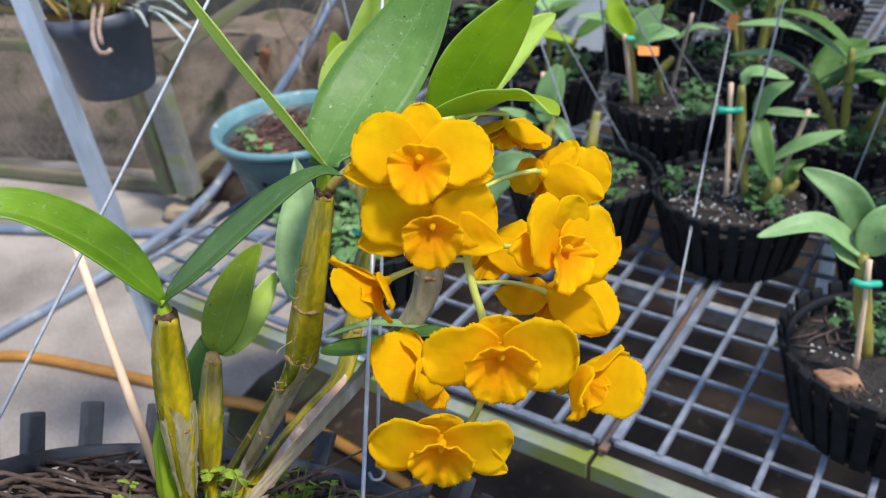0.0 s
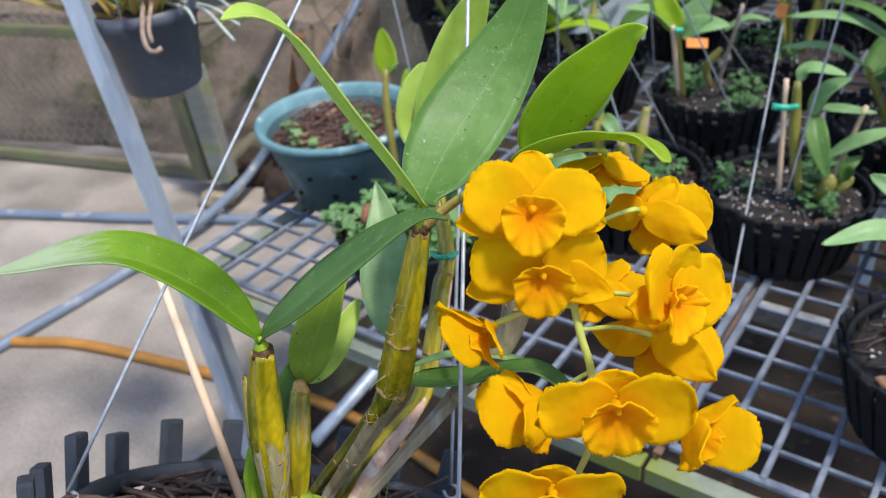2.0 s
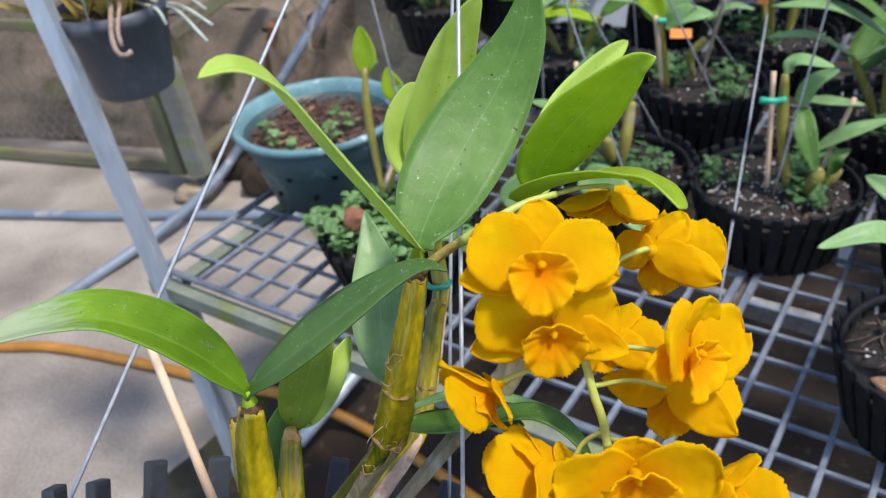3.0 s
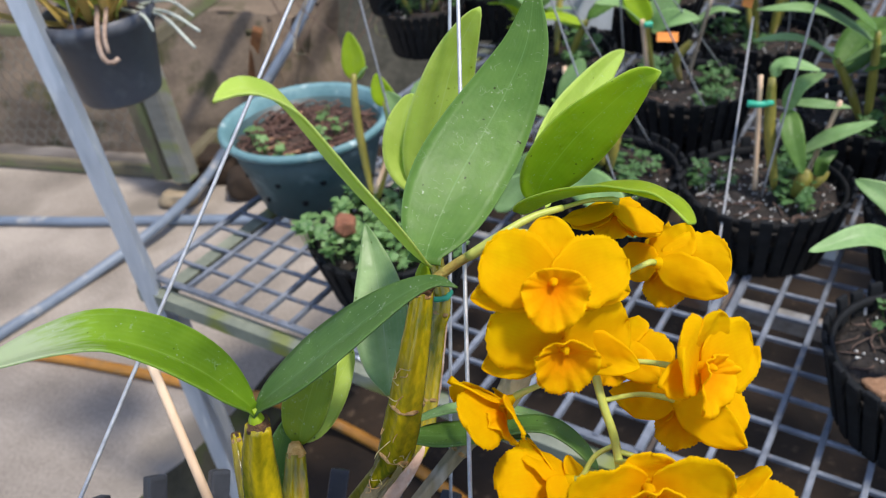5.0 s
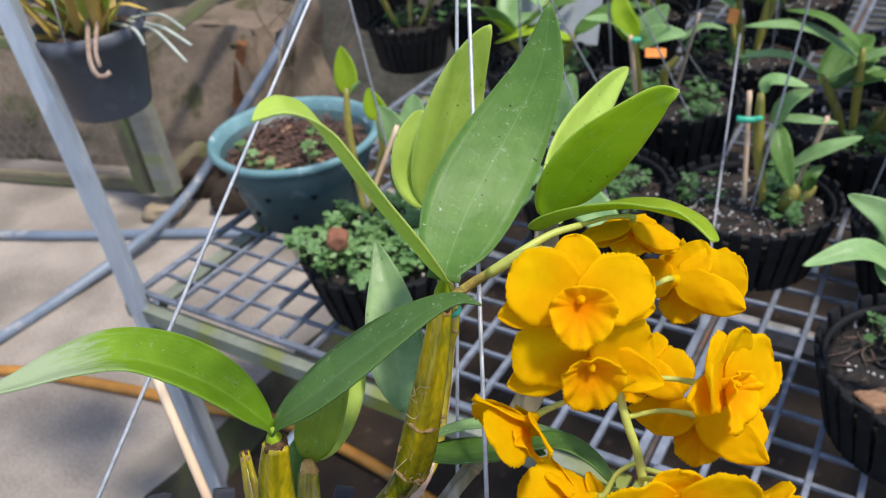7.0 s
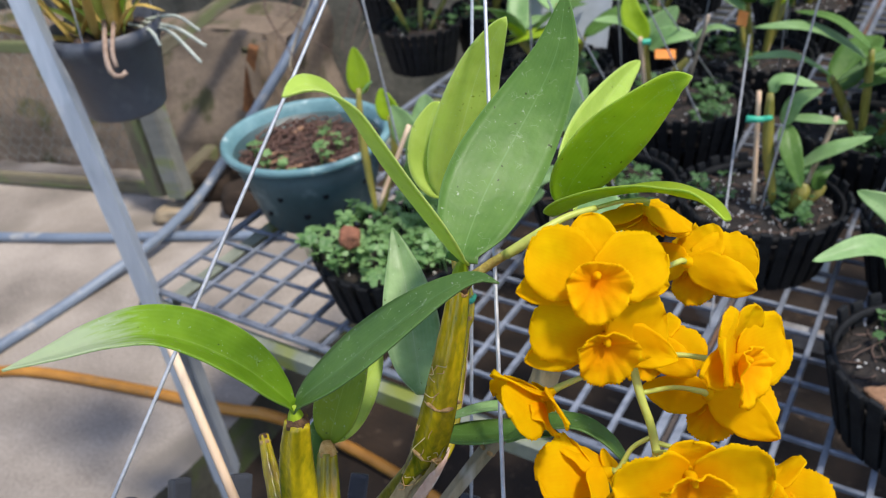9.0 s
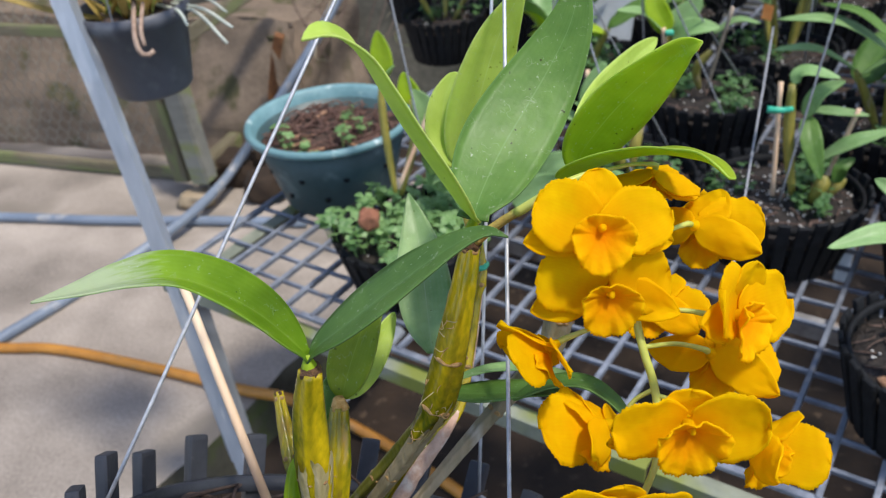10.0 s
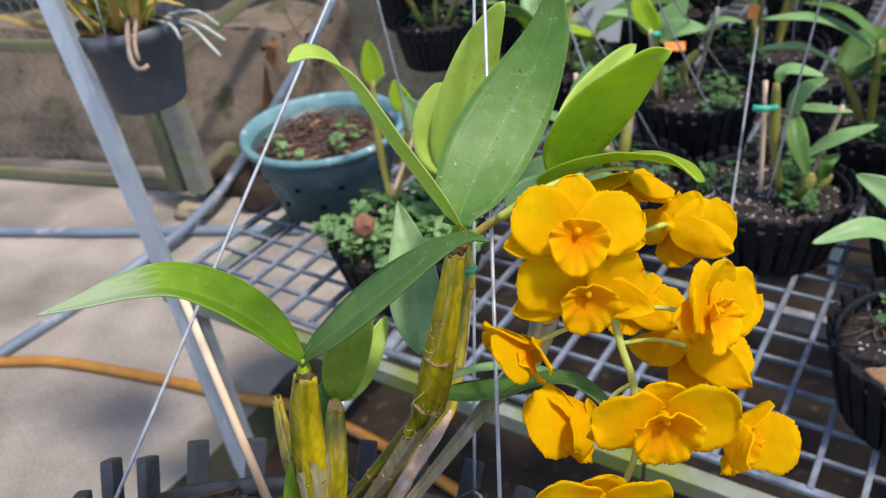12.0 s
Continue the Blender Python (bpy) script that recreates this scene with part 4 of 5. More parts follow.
# the one at the bench's near end
C3 = (0.388, 0.537)
pot, orchid = bench_orchid(C3, 13, "orchid with long soft green leaves tied to a stake", 60, 30)
lump("bark_piece", (0.3329, 0.5158, 0.5360), (0.020, 0.014, 0.009), CHIP, "pinkish brown piece of bark in the basket", "bark", 3)
simple_cane(orchid, [(0.3542, 0.5202, 0.5569), (0.3442, 0.5256, 0.6016), (0.3390, 0.5321, 0.6480)], 0.007)
rod("stake", orchid, (0.3441, 0.5153, 0.5495), (0.3410, 0.5255, 0.6469), 0.0024, STAKE)
part("tie", tube(bmesh.new(), [(0.3288, 0.5214, 0.6316), (0.3349, 0.5154, 0.6317), (0.3496, 0.5194, 0.6286)], [0.003], 8, 6), TIE, orchid, "green twist tie")
for pts, w, face, mm in (([(0.3416, 0.5362, 0.6450), (0.3024, 0.5378, 0.6748), (0.2560, 0.5342, 0.6693)], 0.024, (0.1, -0.5, 1), LEAF_BLUE),
                         ([(0.3456, 0.5435, 0.6561), (0.3258, 0.5486, 0.6913), (0.2947, 0.5614, 0.7107)], 0.030, (-0.5, -0.6, 0.7), LEAF_BLUE),
                         ([(0.3438, 0.5361, 0.6449), (0.3507, 0.5356, 0.6714), (0.3777, 0.5394, 0.6773)], 0.034, VIEW, LEAF_BLUE),
                         ([(0.3387, 0.5313, 0.6376), (0.3234, 0.5327, 0.6488), (0.3153, 0.5404, 0.6605)], 0.018, UP, LEAF_BLUE)):
    leaf(orchid, pts, w, face, mm)

# the one behind the flowers
C4 = (0.177, 0.900)
pot, orchid = bench_orchid(C4, 14, "small orchid with yellow bulbs and oval leaves", 110, 25)
simple_cane(orchid, [(0.1424, 0.8832, 0.5632), (0.1371, 0.8839, 0.6007), (0.1403, 0.8910, 0.6297)], 0.0075)
simple_cane(orchid, [(0.1791, 0.8782, 0.5555), (0.1844, 0.8786, 0.5925), (0.1930, 0.8909, 0.6295)], 0.007)
simple_cane(orchid, [(0.1728, 0.8821, 0.5615), (0.1653, 0.8809, 0.5778), (0.1631, 0.8786, 0.5926)], 0.008)
rod("stake", orchid, (0.1360, 0.8872, 0.5692), (0.1330, 0.9089, 0.6752), 0.0025, STAKE)
for pts, w, face, mm in (([(0.1371, 0.9004, 0.6257), (0.1475, 0.9071, 0.6541), (0.1551, 0.9172, 0.6787)], 0.026, VIEW, LEAF_BLUE),
                         ([(0.1404, 0.9003, 0.6256), (0.1256, 0.8906, 0.6381), (0.1156, 0.8895, 0.6456)], 0.016, UP, LEAF_BLUE),
                         ([(0.1433, 0.8965, 0.6198), (0.1502, 0.8771, 0.6175), (0.1597, 0.8607, 0.6017)], 0.020, VIEW, LEAF_BLUE),
                         ([(0.1265, 0.8953, 0.6180), (0.0990, 0.8879, 0.6341), (0.0795, 0.8876, 0.6427)], 0.024, UP, LEAF_BLUE),
                         ([(0.0830, 0.8339, 0.5791), (0.1013, 0.8260, 0.6036), (0.1210, 0.8078, 0.5940)], 0.03, UP, LEAF_BLUE),
                         ([(0.1232, 0.8131, 0.5839), (0.1476, 0.7791, 0.5868), (0.1792, 0.7394, 0.5537)], 0.045, (-0.25, -0.7, 0.65), LEAF_BLUE)):
    leaf(orchid, pts, w, face, mm)
wires(orchid, C4, (0.0910, 0.8851, 0.8392))

# the one in front of the teal pot, full of weeds
C5 = (-0.078, 0.820)
pot, orchid = bench_orchid(C5, 15, "orchid with slim yellow canes among dense green weeds", 64, 10, tall=0.066, proud=0.005, clover=WEED_LIGHT)
lump("bark_piece", (-0.1228, 0.7945, 0.5678), (0.013, 0.014, 0.013), RED_BARK, "reddish brown lump of bark in the basket", "bark", 4)
simple_cane(orchid, [(-0.0894, 0.8567, 0.5609), (-0.0661, 0.8681, 0.6317), (-0.0670, 0.8705, 0.6714)], 0.0055)
simple_cane(orchid, [(-0.0958, 0.8569, 0.5615), (-0.1015, 0.8799, 0.6505), (-0.0981, 0.8887, 0.6998)], 0.005)
rod("stake", orchid, (-0.0890, 0.8285, 0.5848), (-0.0460, 0.8411, 0.6722), 0.0026, STAKE)
for pts, w, face, mm in (([(-0.0974, 0.8946, 0.6907), (-0.0970, 0.8988, 0.7150), (-0.0986, 0.9041, 0.7411)], 0.030, VIEW, LEAF_MID),
                         ([(-0.0990, 0.8930, 0.6882), (-0.0896, 0.8883, 0.6990), (-0.0818, 0.8826, 0.7083)], 0.014, UP, LEAF_BLUE),
                         ([(-0.0645, 0.8779, 0.6645), (-0.0701, 0.8774, 0.6819), (-0.0735, 0.8783, 0.7015)], 0.028, VIEW, LEAF_MID),
                         ([(-0.0548, 0.8216, 0.6073), (-0.0337, 0.8176, 0.6353), (-0.0032, 0.8096, 0.6382)], 0.036, (0, -0.6, 0.8), LEAF_DARK),
                         ([(-0.0487, 0.8458, 0.6433), (-0.0527, 0.8503, 0.6686), (-0.0628, 0.8527, 0.6915)], 0.034, VIEW, LEAF_BLUE),
                         ([(-0.0494, 0.8148, 0.5963), (-0.0292, 0.8042, 0.6145), (-0.0049, 0.7956, 0.6171)], 0.026, UP, LEAF_BLUE)):
    leaf(orchid, pts, w, face, mm)
rod("wire", orchid, (-0.0559, 0.8362, 0.6194), (-0.0796, 0.8510, 0.8233), 0.0012, WIRE_DULL, "thin galvanised hanging wire")

# broad pale leaves of the same plant, and of its neighbour
for pts, w, face in (([(-0.0208, 0.8299, 0.5882), (-0.0291, 0.8408, 0.6327), (-0.0260, 0.8643, 0.6955)], 0.056, (-0.2, -1, 0.2)), ([(-0.0122, 0.8247, 0.5794), (-0.0107, 0.8261, 0.6177), (0.0058, 0.8323, 0.6438)], 0.050, (0.1, -0.9, 0.4)),
                     ([(-0.0431, 0.8282, 0.5877), (-0.0257, 0.8158, 0.6036), (0.0018, 0.8054, 0.6033)], 0.036, (0, -0.5, 1))):
    leaf(orchid, pts, w, face, LEAF_BLUE, blunt=0.45)
for pts, w, face in (([(0.0564, 0.830, 0.5760), (0.0839, 0.820, 0.6056), (0.1119, 0.810, 0.6153)], 0.034, (-0.2, -0.8, 0.6)), ([(-0.0430, 0.840, 0.5714), (-0.0347, 0.845, 0.6118), (-0.0133, 0.850, 0.6446)], 0.042, (-0.1, -1, 0.3)),
                     ([(0.0390, 0.820, 0.5560), (0.0676, 0.815, 0.5813), (0.0906, 0.800, 0.5990)], 0.036, (0.1, -0.8, 0.6)), ([(0.1319, 0.885, 0.6229), (0.1359, 0.890, 0.6600), (0.1486, 0.895, 0.6885)], 0.030, (-0.2, -0.9, 0.4))):
    leaf(orchid, pts, w, face, LEAF_BLUE, blunt=0.5)

# rows further back
for k, c in enumerate(((-0.0322, 1.5462, 0.4700), (0.1090, 1.6018, 0.4700), (-0.0808, 1.7879, 0.4700))):
    pot, orchid = bench_orchid(c, 80 + k, "leafy orchid in a black basket among others", 40, 20, radius=0.075)
    wild_orchid(orchid, (c[0], c[1], 0.535), 90 + k, 3, 3, 0.10)
for k, (a, b, canes, size) in enumerate(((-0.122, 0.798, 4, 0.11), (0.075, 0.585, 4, 0.12), (0.19, 0.37, 3, 0.10), (-0.392, 0.64, 4, 0.11), (0.30, 0.62, 4, 0.12), (0.12, 0.86, 4, 0.12),
                                          (-0.34, 0.92, 3, 0.11), (-0.10, 1.08, 4, 0.12), (0.38, 0.88, 4, 0.12), (0.16, 1.16, 4, 0.12), (-0.36, 1.22, 3, 0.11), (0.42, 1.18, 4, 0.12), (0.52, 0.62, 3, 0.12), (-0.58, 0.98, 3, 0.09), (0.66, 0.95, 3, 0.12))):
    c = on_bench(a, b)
    pot, orchid = bench_orchid(c, 30 + k, "leafy orchid in a black basket among others", 70, 30)
    wild_orchid(orchid, (c.x, c.y, 0.535), 60 + k, canes, 3, size)
    if k % 2 == 0:
        rng = random.Random(k)
        rod("stake", orchid, (c.x + 0.02, c.y, 0.53), (c.x + rng.uniform(-.03, .06), c.y + 0.02, 0.68), 0.0026, STAKE)
        wires(orchid, c, (c.x + rng.uniform(-.05, .05), c.y, 1.35))
tag = bmesh.new()
box(tag, (0.018, 0.0012, 0.022), (0, 0, 0), 0.0004)
tg = part("plant_tag", tag, TAG, None, smooth=False)
tg.matrix_world = Matrix.Translation((0.4466, 1.2179, 0.6172)) @ pose(0, 0, 0, -20, 20, 10)
tagged(tg, "orange plastic tag among the leaves", "tag")

# white sheet standing among the far baskets
bm = bmesh.new()
box(bm, (0.15, 0.003, 0.24), (0, 0, 0.06), 0.001)
board = part("plastic_sheet", bm, WHITE_SHEET, None, smooth=False)
board.matrix_world = Matrix.Translation((0.2150, 1.3955, 0.6000)) @ pose(0, 0, 0, -12, 6, -10)
tagged(board, "dull white plastic sheet leaning among the baskets", "plastic sheet")

# ---- teal pot ----
T = Vector((-0.190, 1.040, 0.4705))
teal = thing("flower_pot", "large teal plastic pot with a pale rim, mostly bare", "pot", Matrix.Translation(T))
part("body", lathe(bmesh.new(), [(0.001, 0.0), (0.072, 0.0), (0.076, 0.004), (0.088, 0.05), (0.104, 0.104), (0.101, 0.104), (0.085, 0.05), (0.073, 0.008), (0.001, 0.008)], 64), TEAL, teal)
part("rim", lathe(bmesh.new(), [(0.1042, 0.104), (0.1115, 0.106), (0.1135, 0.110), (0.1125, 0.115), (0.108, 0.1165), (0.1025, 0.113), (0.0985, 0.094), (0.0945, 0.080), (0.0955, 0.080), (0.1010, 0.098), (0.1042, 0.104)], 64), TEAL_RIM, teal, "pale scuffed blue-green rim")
rng = random.Random(4)
part("potting_mix", mix_surface(bmesh.new(), 0.096, 0.086, rng, 0.008), BARK, teal)
tagged(part("fibre", fibres(bmesh.new(), 0.087, 0.086, 300, rng, 0.0014, 0.035), FIBRE_RED, teal), kind="stuff")
wm = bmesh.new()
for x, y in ((-0.045, -0.06), (-0.02, -0.07), (0.02, 0.02), (-0.06, -0.03), (0.045, -0.02), (0.03, -0.05)):
    weeds(wm, (x, y, 0.094), 6, 0.012, rng, 0.006)
tagged(part("weed_patch", wm, WEED_LIGHT, teal, "small light green seedlings", smooth=False), kind="stuff")
chip = bmesh.new()
for k in range(7):
    box(chip, (rng.uniform(.012, .045), rng.uniform(.003, .008), 0.003), (rng.uniform(-.05, .05), rng.uniform(-.07, .05), 0.098), 0.001, Matrix.Rotation(rng.uniform(0, 3), 4, "Z") @ Matrix.Rotation(rng.uniform(-.3, .3), 4, "X"))
tagged(part("bark_litter", chip, CHIP, teal, "reddish bark chips"), kind="stuff")
for a in range(9):
    hole = bmesh.new()
    ang = -2.9 + a * 0.32
    lathe(hole, [(0.0005, 0), (0.0042, 0), (0.0042, 0.001), (0.0005, 0.001)], 10)
    h = part("drain_hole", hole, BLACK, teal)
    z = 0.035 + 0.03 * (a % 2)
    r = 0.0765 + (z - 0.004) * 0.262
    h.matrix_basis = Matrix.Translation((r * math.cos(ang), r * math.sin(ang), z)) @ Matrix.Rotation(ang, 4, "Z") @ Matrix.Rotation(math.pi / 2 - 0.25, 4, "Y")

# ---- black pot that hangs by the pole ----
HP = Vector((-0.3768, 0.9540, 0.6778))
hung = thing("hanging_pot", "small black plastic pot hanging on thin wires", "pot", Matrix.Translation(HP))
part("body", lathe(bmesh.new(), [(0.001, 0), (0.043, 0), (0.046, 0.004), (0.058, 0.082), (0.062, 0.084), (0.063, 0.100), (0.060, 0.100), (0.055, 0.082), (0.043, 0.006), (0.001, 0.006)], 48, 0.015), BLACK_POT, hung)
part("potting_mix", mix_surface(bmesh.new(), 0.055, 0.088, rng), BARK, hung)
for k in range(3):
    a = 0.5 + 2.09 * k
    rod("wire", hung, (0.060 * math.cos(a), 0.060 * math.sin(a), 0.099), (-0.02, 0.02, 0.55), 0.0009, WIRE)
straw = thing("orchid", "orchid with straw-yellow narrow leaves and silvery roots in the hanging pot", "orchid", Matrix.Translation(HP + Vector((0, 0, 0.09))))
rng = random.Random(9)
for k in range(44):
    a, l = rng.uniform(0, 6.28), rng.uniform(0.09, 0.20)
    out = Vector((math.cos(a), math.sin(a), rng.uniform(0.5, 2.4))).normalized()
    foot = Vector((rng.uniform(-.03, .03), rng.uniform(-.03, .03), 0.0))
    leaf(straw, [foot, foot + out * l * 0.5 + Vector((0, 0, 0.01)), foot + out * l + Vector((0, 0, -0.02))], 0.012, (-out.x * 0.4, -out.y * 0.4, 1), rng.choice((STRAW, STRAW, STRAW, STRAW, LEAF_LIGHT, STALK)), steps=8, across=3)
back = (HP + Vector((0, 0, 0.09)))
for pts, r in (([(-0.3333, 0.9676, 0.7666), (-0.3012, 0.9445, 0.7646), (-0.2679, 0.9163, 0.7366)], 0.0021), ([(-0.3363, 0.9701, 0.7707), (-0.2945, 0.9470, 0.7678), (-0.2610, 0.9262, 0.7509)], 0.0021), ([(-0.3328, 0.9719, 0.7732), (-0.2936, 0.9545, 0.7790), (-0.2662, 0.9356, 0.7658)], 0.0018),
               ([(-0.3492, 0.9589, 0.7733), (-0.3167, 0.9259, 0.7744), (-0.3055, 0.9117, 0.7609)], 0.0022)):
    part("root", tube(bmesh.new(), [Vector(p) - back for p in pts], [r, r, r * 0.8], 8, 12), ROOT_SILVER, straw, "thick silvery aerial root")
for pts, r in (([(-0.3641, 0.9334, 0.7908), (-0.3484, 0.8670, 0.7703), (-0.3443, 0.8571, 0.7549), (-0.3361, 0.8552, 0.7512), (-0.3292, 0.8579, 0.7546)], 0.0028), ([(-0.3534, 0.9335, 0.7898), (-0.3415, 0.8704, 0.7747), (-0.3391, 0.8605, 0.7595)], 0.0024)):
    part("root", tube(bmesh.new(), [Vector(p) - back for p in pts], [r], 8, 16), PINK, straw, "pale brown dangling root")
for pts in ([(-0.3765, 0.9471, 0.7583), (-0.4518, 0.9238, 0.7853), (-0.5567, 0.9299, 0.8239)], [(-0.3830, 0.9471, 0.7589), (-0.4100, 0.9458, 0.7780), (-0.4359, 0.9479, 0.8021)]):
    leaf(straw, [Vector(p) - back for p in pts], 0.011, UP, STRAW, steps=10, across=4)

# ---- the flowering orchid in its hanging basket ----
HANG = pose(-0.0913, 0.2847, 0.7047, -33.97, 6.87, 2.10)
MOUTH = pose(-0.0052, -0.0488, -0.1094, 1.83, 8.69, 0)     # the basket's foot; it hangs askew
low = HANG @ MOUTH @ pose(0, 0, 0, 0, 0, 7.2)
holder = basket(0.1125, 0.090, 0.105, 22, 0.024, low, "large black slatted plastic basket hanging askew on wires", width=0.0105, mat=BASKET, thick=0.0062)
rng = random.Random(21)
part("potting_mix", mix_surface(bmesh.new(), 0.105, 0.092, rng, 0.010), BARK, holder)
tagged(part("fibre", fibres(bmesh.new(), 0.093, 0.099, 560, rng, 0.0014, 0.05), FIBRE, holder, "dark brown fern-root fibre"), kind="stuff")
tagged(part("bark_litter", bits(bmesh.new(), 0.092, 0.095, 60, rng, 0.0045), CHIP, holder), kind="stuff")
wm = bmesh.new()
for x, y in ((0.0, 0.0), (0.03, 0.03), (0.05, -0.01), (-0.03, -0.03), (0.02, 0.045)):
    weeds(wm, (x, y, 0.100), 9, 0.012, rng, 0.005)
tagged(part("moss", wm, MOSS, holder, "bright green moss tufts", smooth=False), kind="stuff")
APEX = Vector((0.0800, -0.0080, 0.4400))
for k, foot in enumerate(((-0.0960, -0.0508, 0.0170), (0.0735, -0.1040, 0.0060), (0.0762, 0.0310, 0.0000))):
    foot = Vector(foot)
    part("wire", tube(bmesh.new(), [low.inverted() @ (HANG @ foot.lerp(APEX, q)) for q in (0, 0.5, 1)], [0.0009], 8, 20), WIRE_MID, holder, "galvanised hanging wire")
    curl = [foot + Vector((0.004 * math.sin(a), 0.004 * math.cos(a), -0.004 + 0.003 * math.cos(a))) for a in (0, 1.2, 2.4, 3.6, 4.8)]
    part("wire_hook", tube(bmesh.new(), [low.inverted() @ (HANG @ p) for p in curl], [0.0011], 6, 14), WIRE_DULL, holder, "bent end of the hanging wire")

hook = HANG @ APEX
drop = part("wire", tube(bmesh.new(), [low.inverted() @ hook, low.inverted() @ Vector((hook.x, hook.y, 2.03))], [0.0016], 8, 4), WIRE, holder)
rail = part("overhead_rail", tube(bmesh.new(), [(-0.62, hook.y + 0.55, 2.04), (hook.x, hook.y, 2.04), (1.4, hook.y - 1.1, 2.04)], [0.012], 12, 10), GALV)
tagged(rail, "galvanised rail overhead that carries the hanging pots", "rail")

orchid = thing("orchid", "flowering orchid with golden yellow blooms and glossy green leaves", "orchid", HANG)
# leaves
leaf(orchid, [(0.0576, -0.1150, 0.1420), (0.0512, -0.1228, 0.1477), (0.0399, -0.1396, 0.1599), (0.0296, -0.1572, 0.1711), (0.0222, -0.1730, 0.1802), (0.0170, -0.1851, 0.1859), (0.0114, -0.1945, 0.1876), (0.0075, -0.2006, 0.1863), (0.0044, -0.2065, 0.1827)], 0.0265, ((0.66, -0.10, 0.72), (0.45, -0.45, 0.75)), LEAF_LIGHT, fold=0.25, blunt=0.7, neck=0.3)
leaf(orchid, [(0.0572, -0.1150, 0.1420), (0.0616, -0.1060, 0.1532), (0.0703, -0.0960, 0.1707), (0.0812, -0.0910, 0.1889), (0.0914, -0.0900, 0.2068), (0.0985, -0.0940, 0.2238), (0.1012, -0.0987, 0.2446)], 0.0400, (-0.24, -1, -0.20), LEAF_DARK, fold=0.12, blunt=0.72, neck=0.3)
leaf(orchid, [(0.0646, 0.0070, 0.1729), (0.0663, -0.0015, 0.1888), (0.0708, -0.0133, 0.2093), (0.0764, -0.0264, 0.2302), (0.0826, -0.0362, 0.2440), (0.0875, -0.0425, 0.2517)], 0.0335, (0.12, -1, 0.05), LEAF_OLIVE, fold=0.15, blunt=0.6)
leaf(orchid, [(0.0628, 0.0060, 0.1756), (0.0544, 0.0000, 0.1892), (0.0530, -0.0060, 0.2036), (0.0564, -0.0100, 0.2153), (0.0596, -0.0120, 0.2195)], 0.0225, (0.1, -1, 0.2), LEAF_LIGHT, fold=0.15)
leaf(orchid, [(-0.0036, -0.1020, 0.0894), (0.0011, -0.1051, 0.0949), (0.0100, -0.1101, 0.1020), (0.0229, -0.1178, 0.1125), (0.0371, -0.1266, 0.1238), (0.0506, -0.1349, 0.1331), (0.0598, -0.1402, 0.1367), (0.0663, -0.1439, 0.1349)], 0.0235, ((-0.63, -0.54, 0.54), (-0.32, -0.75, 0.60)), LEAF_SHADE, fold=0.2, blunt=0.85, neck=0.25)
leaf(orchid, [(-0.0036, -0.1020, 0.0898), (-0.0081, -0.1060, 0.0956), (-0.0196, -0.1154, 0.1069), (-0.0330, -0.1256, 0.1158), (-0.0462, -0.1356, 0.1206), (-0.0584, -0.1454, 0.1194), (-0.0688, -0.1548, 0.1162), (-0.0789, -0.1650, 0.1136)], 0.0265, ((0.25, -0.72, 0.66), (0.05, -0.62, 0.78)), LEAF_BRIGHT, fold=0.42, blunt=0.9, neck=0.22)
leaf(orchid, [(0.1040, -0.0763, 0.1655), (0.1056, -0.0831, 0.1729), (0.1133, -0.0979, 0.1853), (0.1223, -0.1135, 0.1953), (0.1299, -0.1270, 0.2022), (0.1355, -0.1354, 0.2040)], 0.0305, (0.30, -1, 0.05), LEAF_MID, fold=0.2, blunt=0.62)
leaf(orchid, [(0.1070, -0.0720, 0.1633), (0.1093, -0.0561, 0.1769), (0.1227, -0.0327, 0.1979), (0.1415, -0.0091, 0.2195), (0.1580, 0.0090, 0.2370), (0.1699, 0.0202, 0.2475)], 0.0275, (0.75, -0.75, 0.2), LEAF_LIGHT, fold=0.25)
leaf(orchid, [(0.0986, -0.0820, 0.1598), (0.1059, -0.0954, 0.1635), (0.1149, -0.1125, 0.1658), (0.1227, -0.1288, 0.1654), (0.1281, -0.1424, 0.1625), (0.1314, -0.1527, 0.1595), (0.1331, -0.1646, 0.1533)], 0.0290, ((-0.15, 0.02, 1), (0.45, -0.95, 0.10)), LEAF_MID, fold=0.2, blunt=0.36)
leaf(orchid, [(0.0456, -0.0620, 0.0872), (0.0440, -0.0500, 0.1030), (0.0419, -0.0400, 0.1226), (0.0395, -0.0300, 0.1407), (0.0355, -0.0248, 0.1586)], 0.0285, (-0.1, -1, 0.2), LEAF_SHEEN, fold=0.3, blunt=0.75)
leaf(orchid, [(0.0069, -0.0520, 0.0665), (0.0084, -0.0525, 0.0744), (0.0131, -0.0534, 0.0903), (0.0187, -0.0543, 0.1049), (0.0252, -0.0550, 0.1158)], 0.0235, (-0.2, -1, 0.1), LEAF_DULL, fold=0.35, blunt=0.62, neck=0.2)
leaf(orchid, [(0.0068, -0.0460, 0.0660), (0.0142, -0.0432, 0.0754), (0.0222, -0.0397, 0.0884), (0.0294, -0.0360, 0.1032)], 0.0165, (0.4, -0.9, 0.2), LEAF_LIGHT, fold=0.2, neck=0.2)
leaf(orchid, [(-0.0069, -0.0460, 0.0340), (-0.0051, -0.0473, 0.0491), (-0.0008, -0.0489, 0.0666), (0.0039, -0.0500, 0.0790)], 0.0150, (0.2, -1, 0.1), LEAF_DARK, fold=0.2)
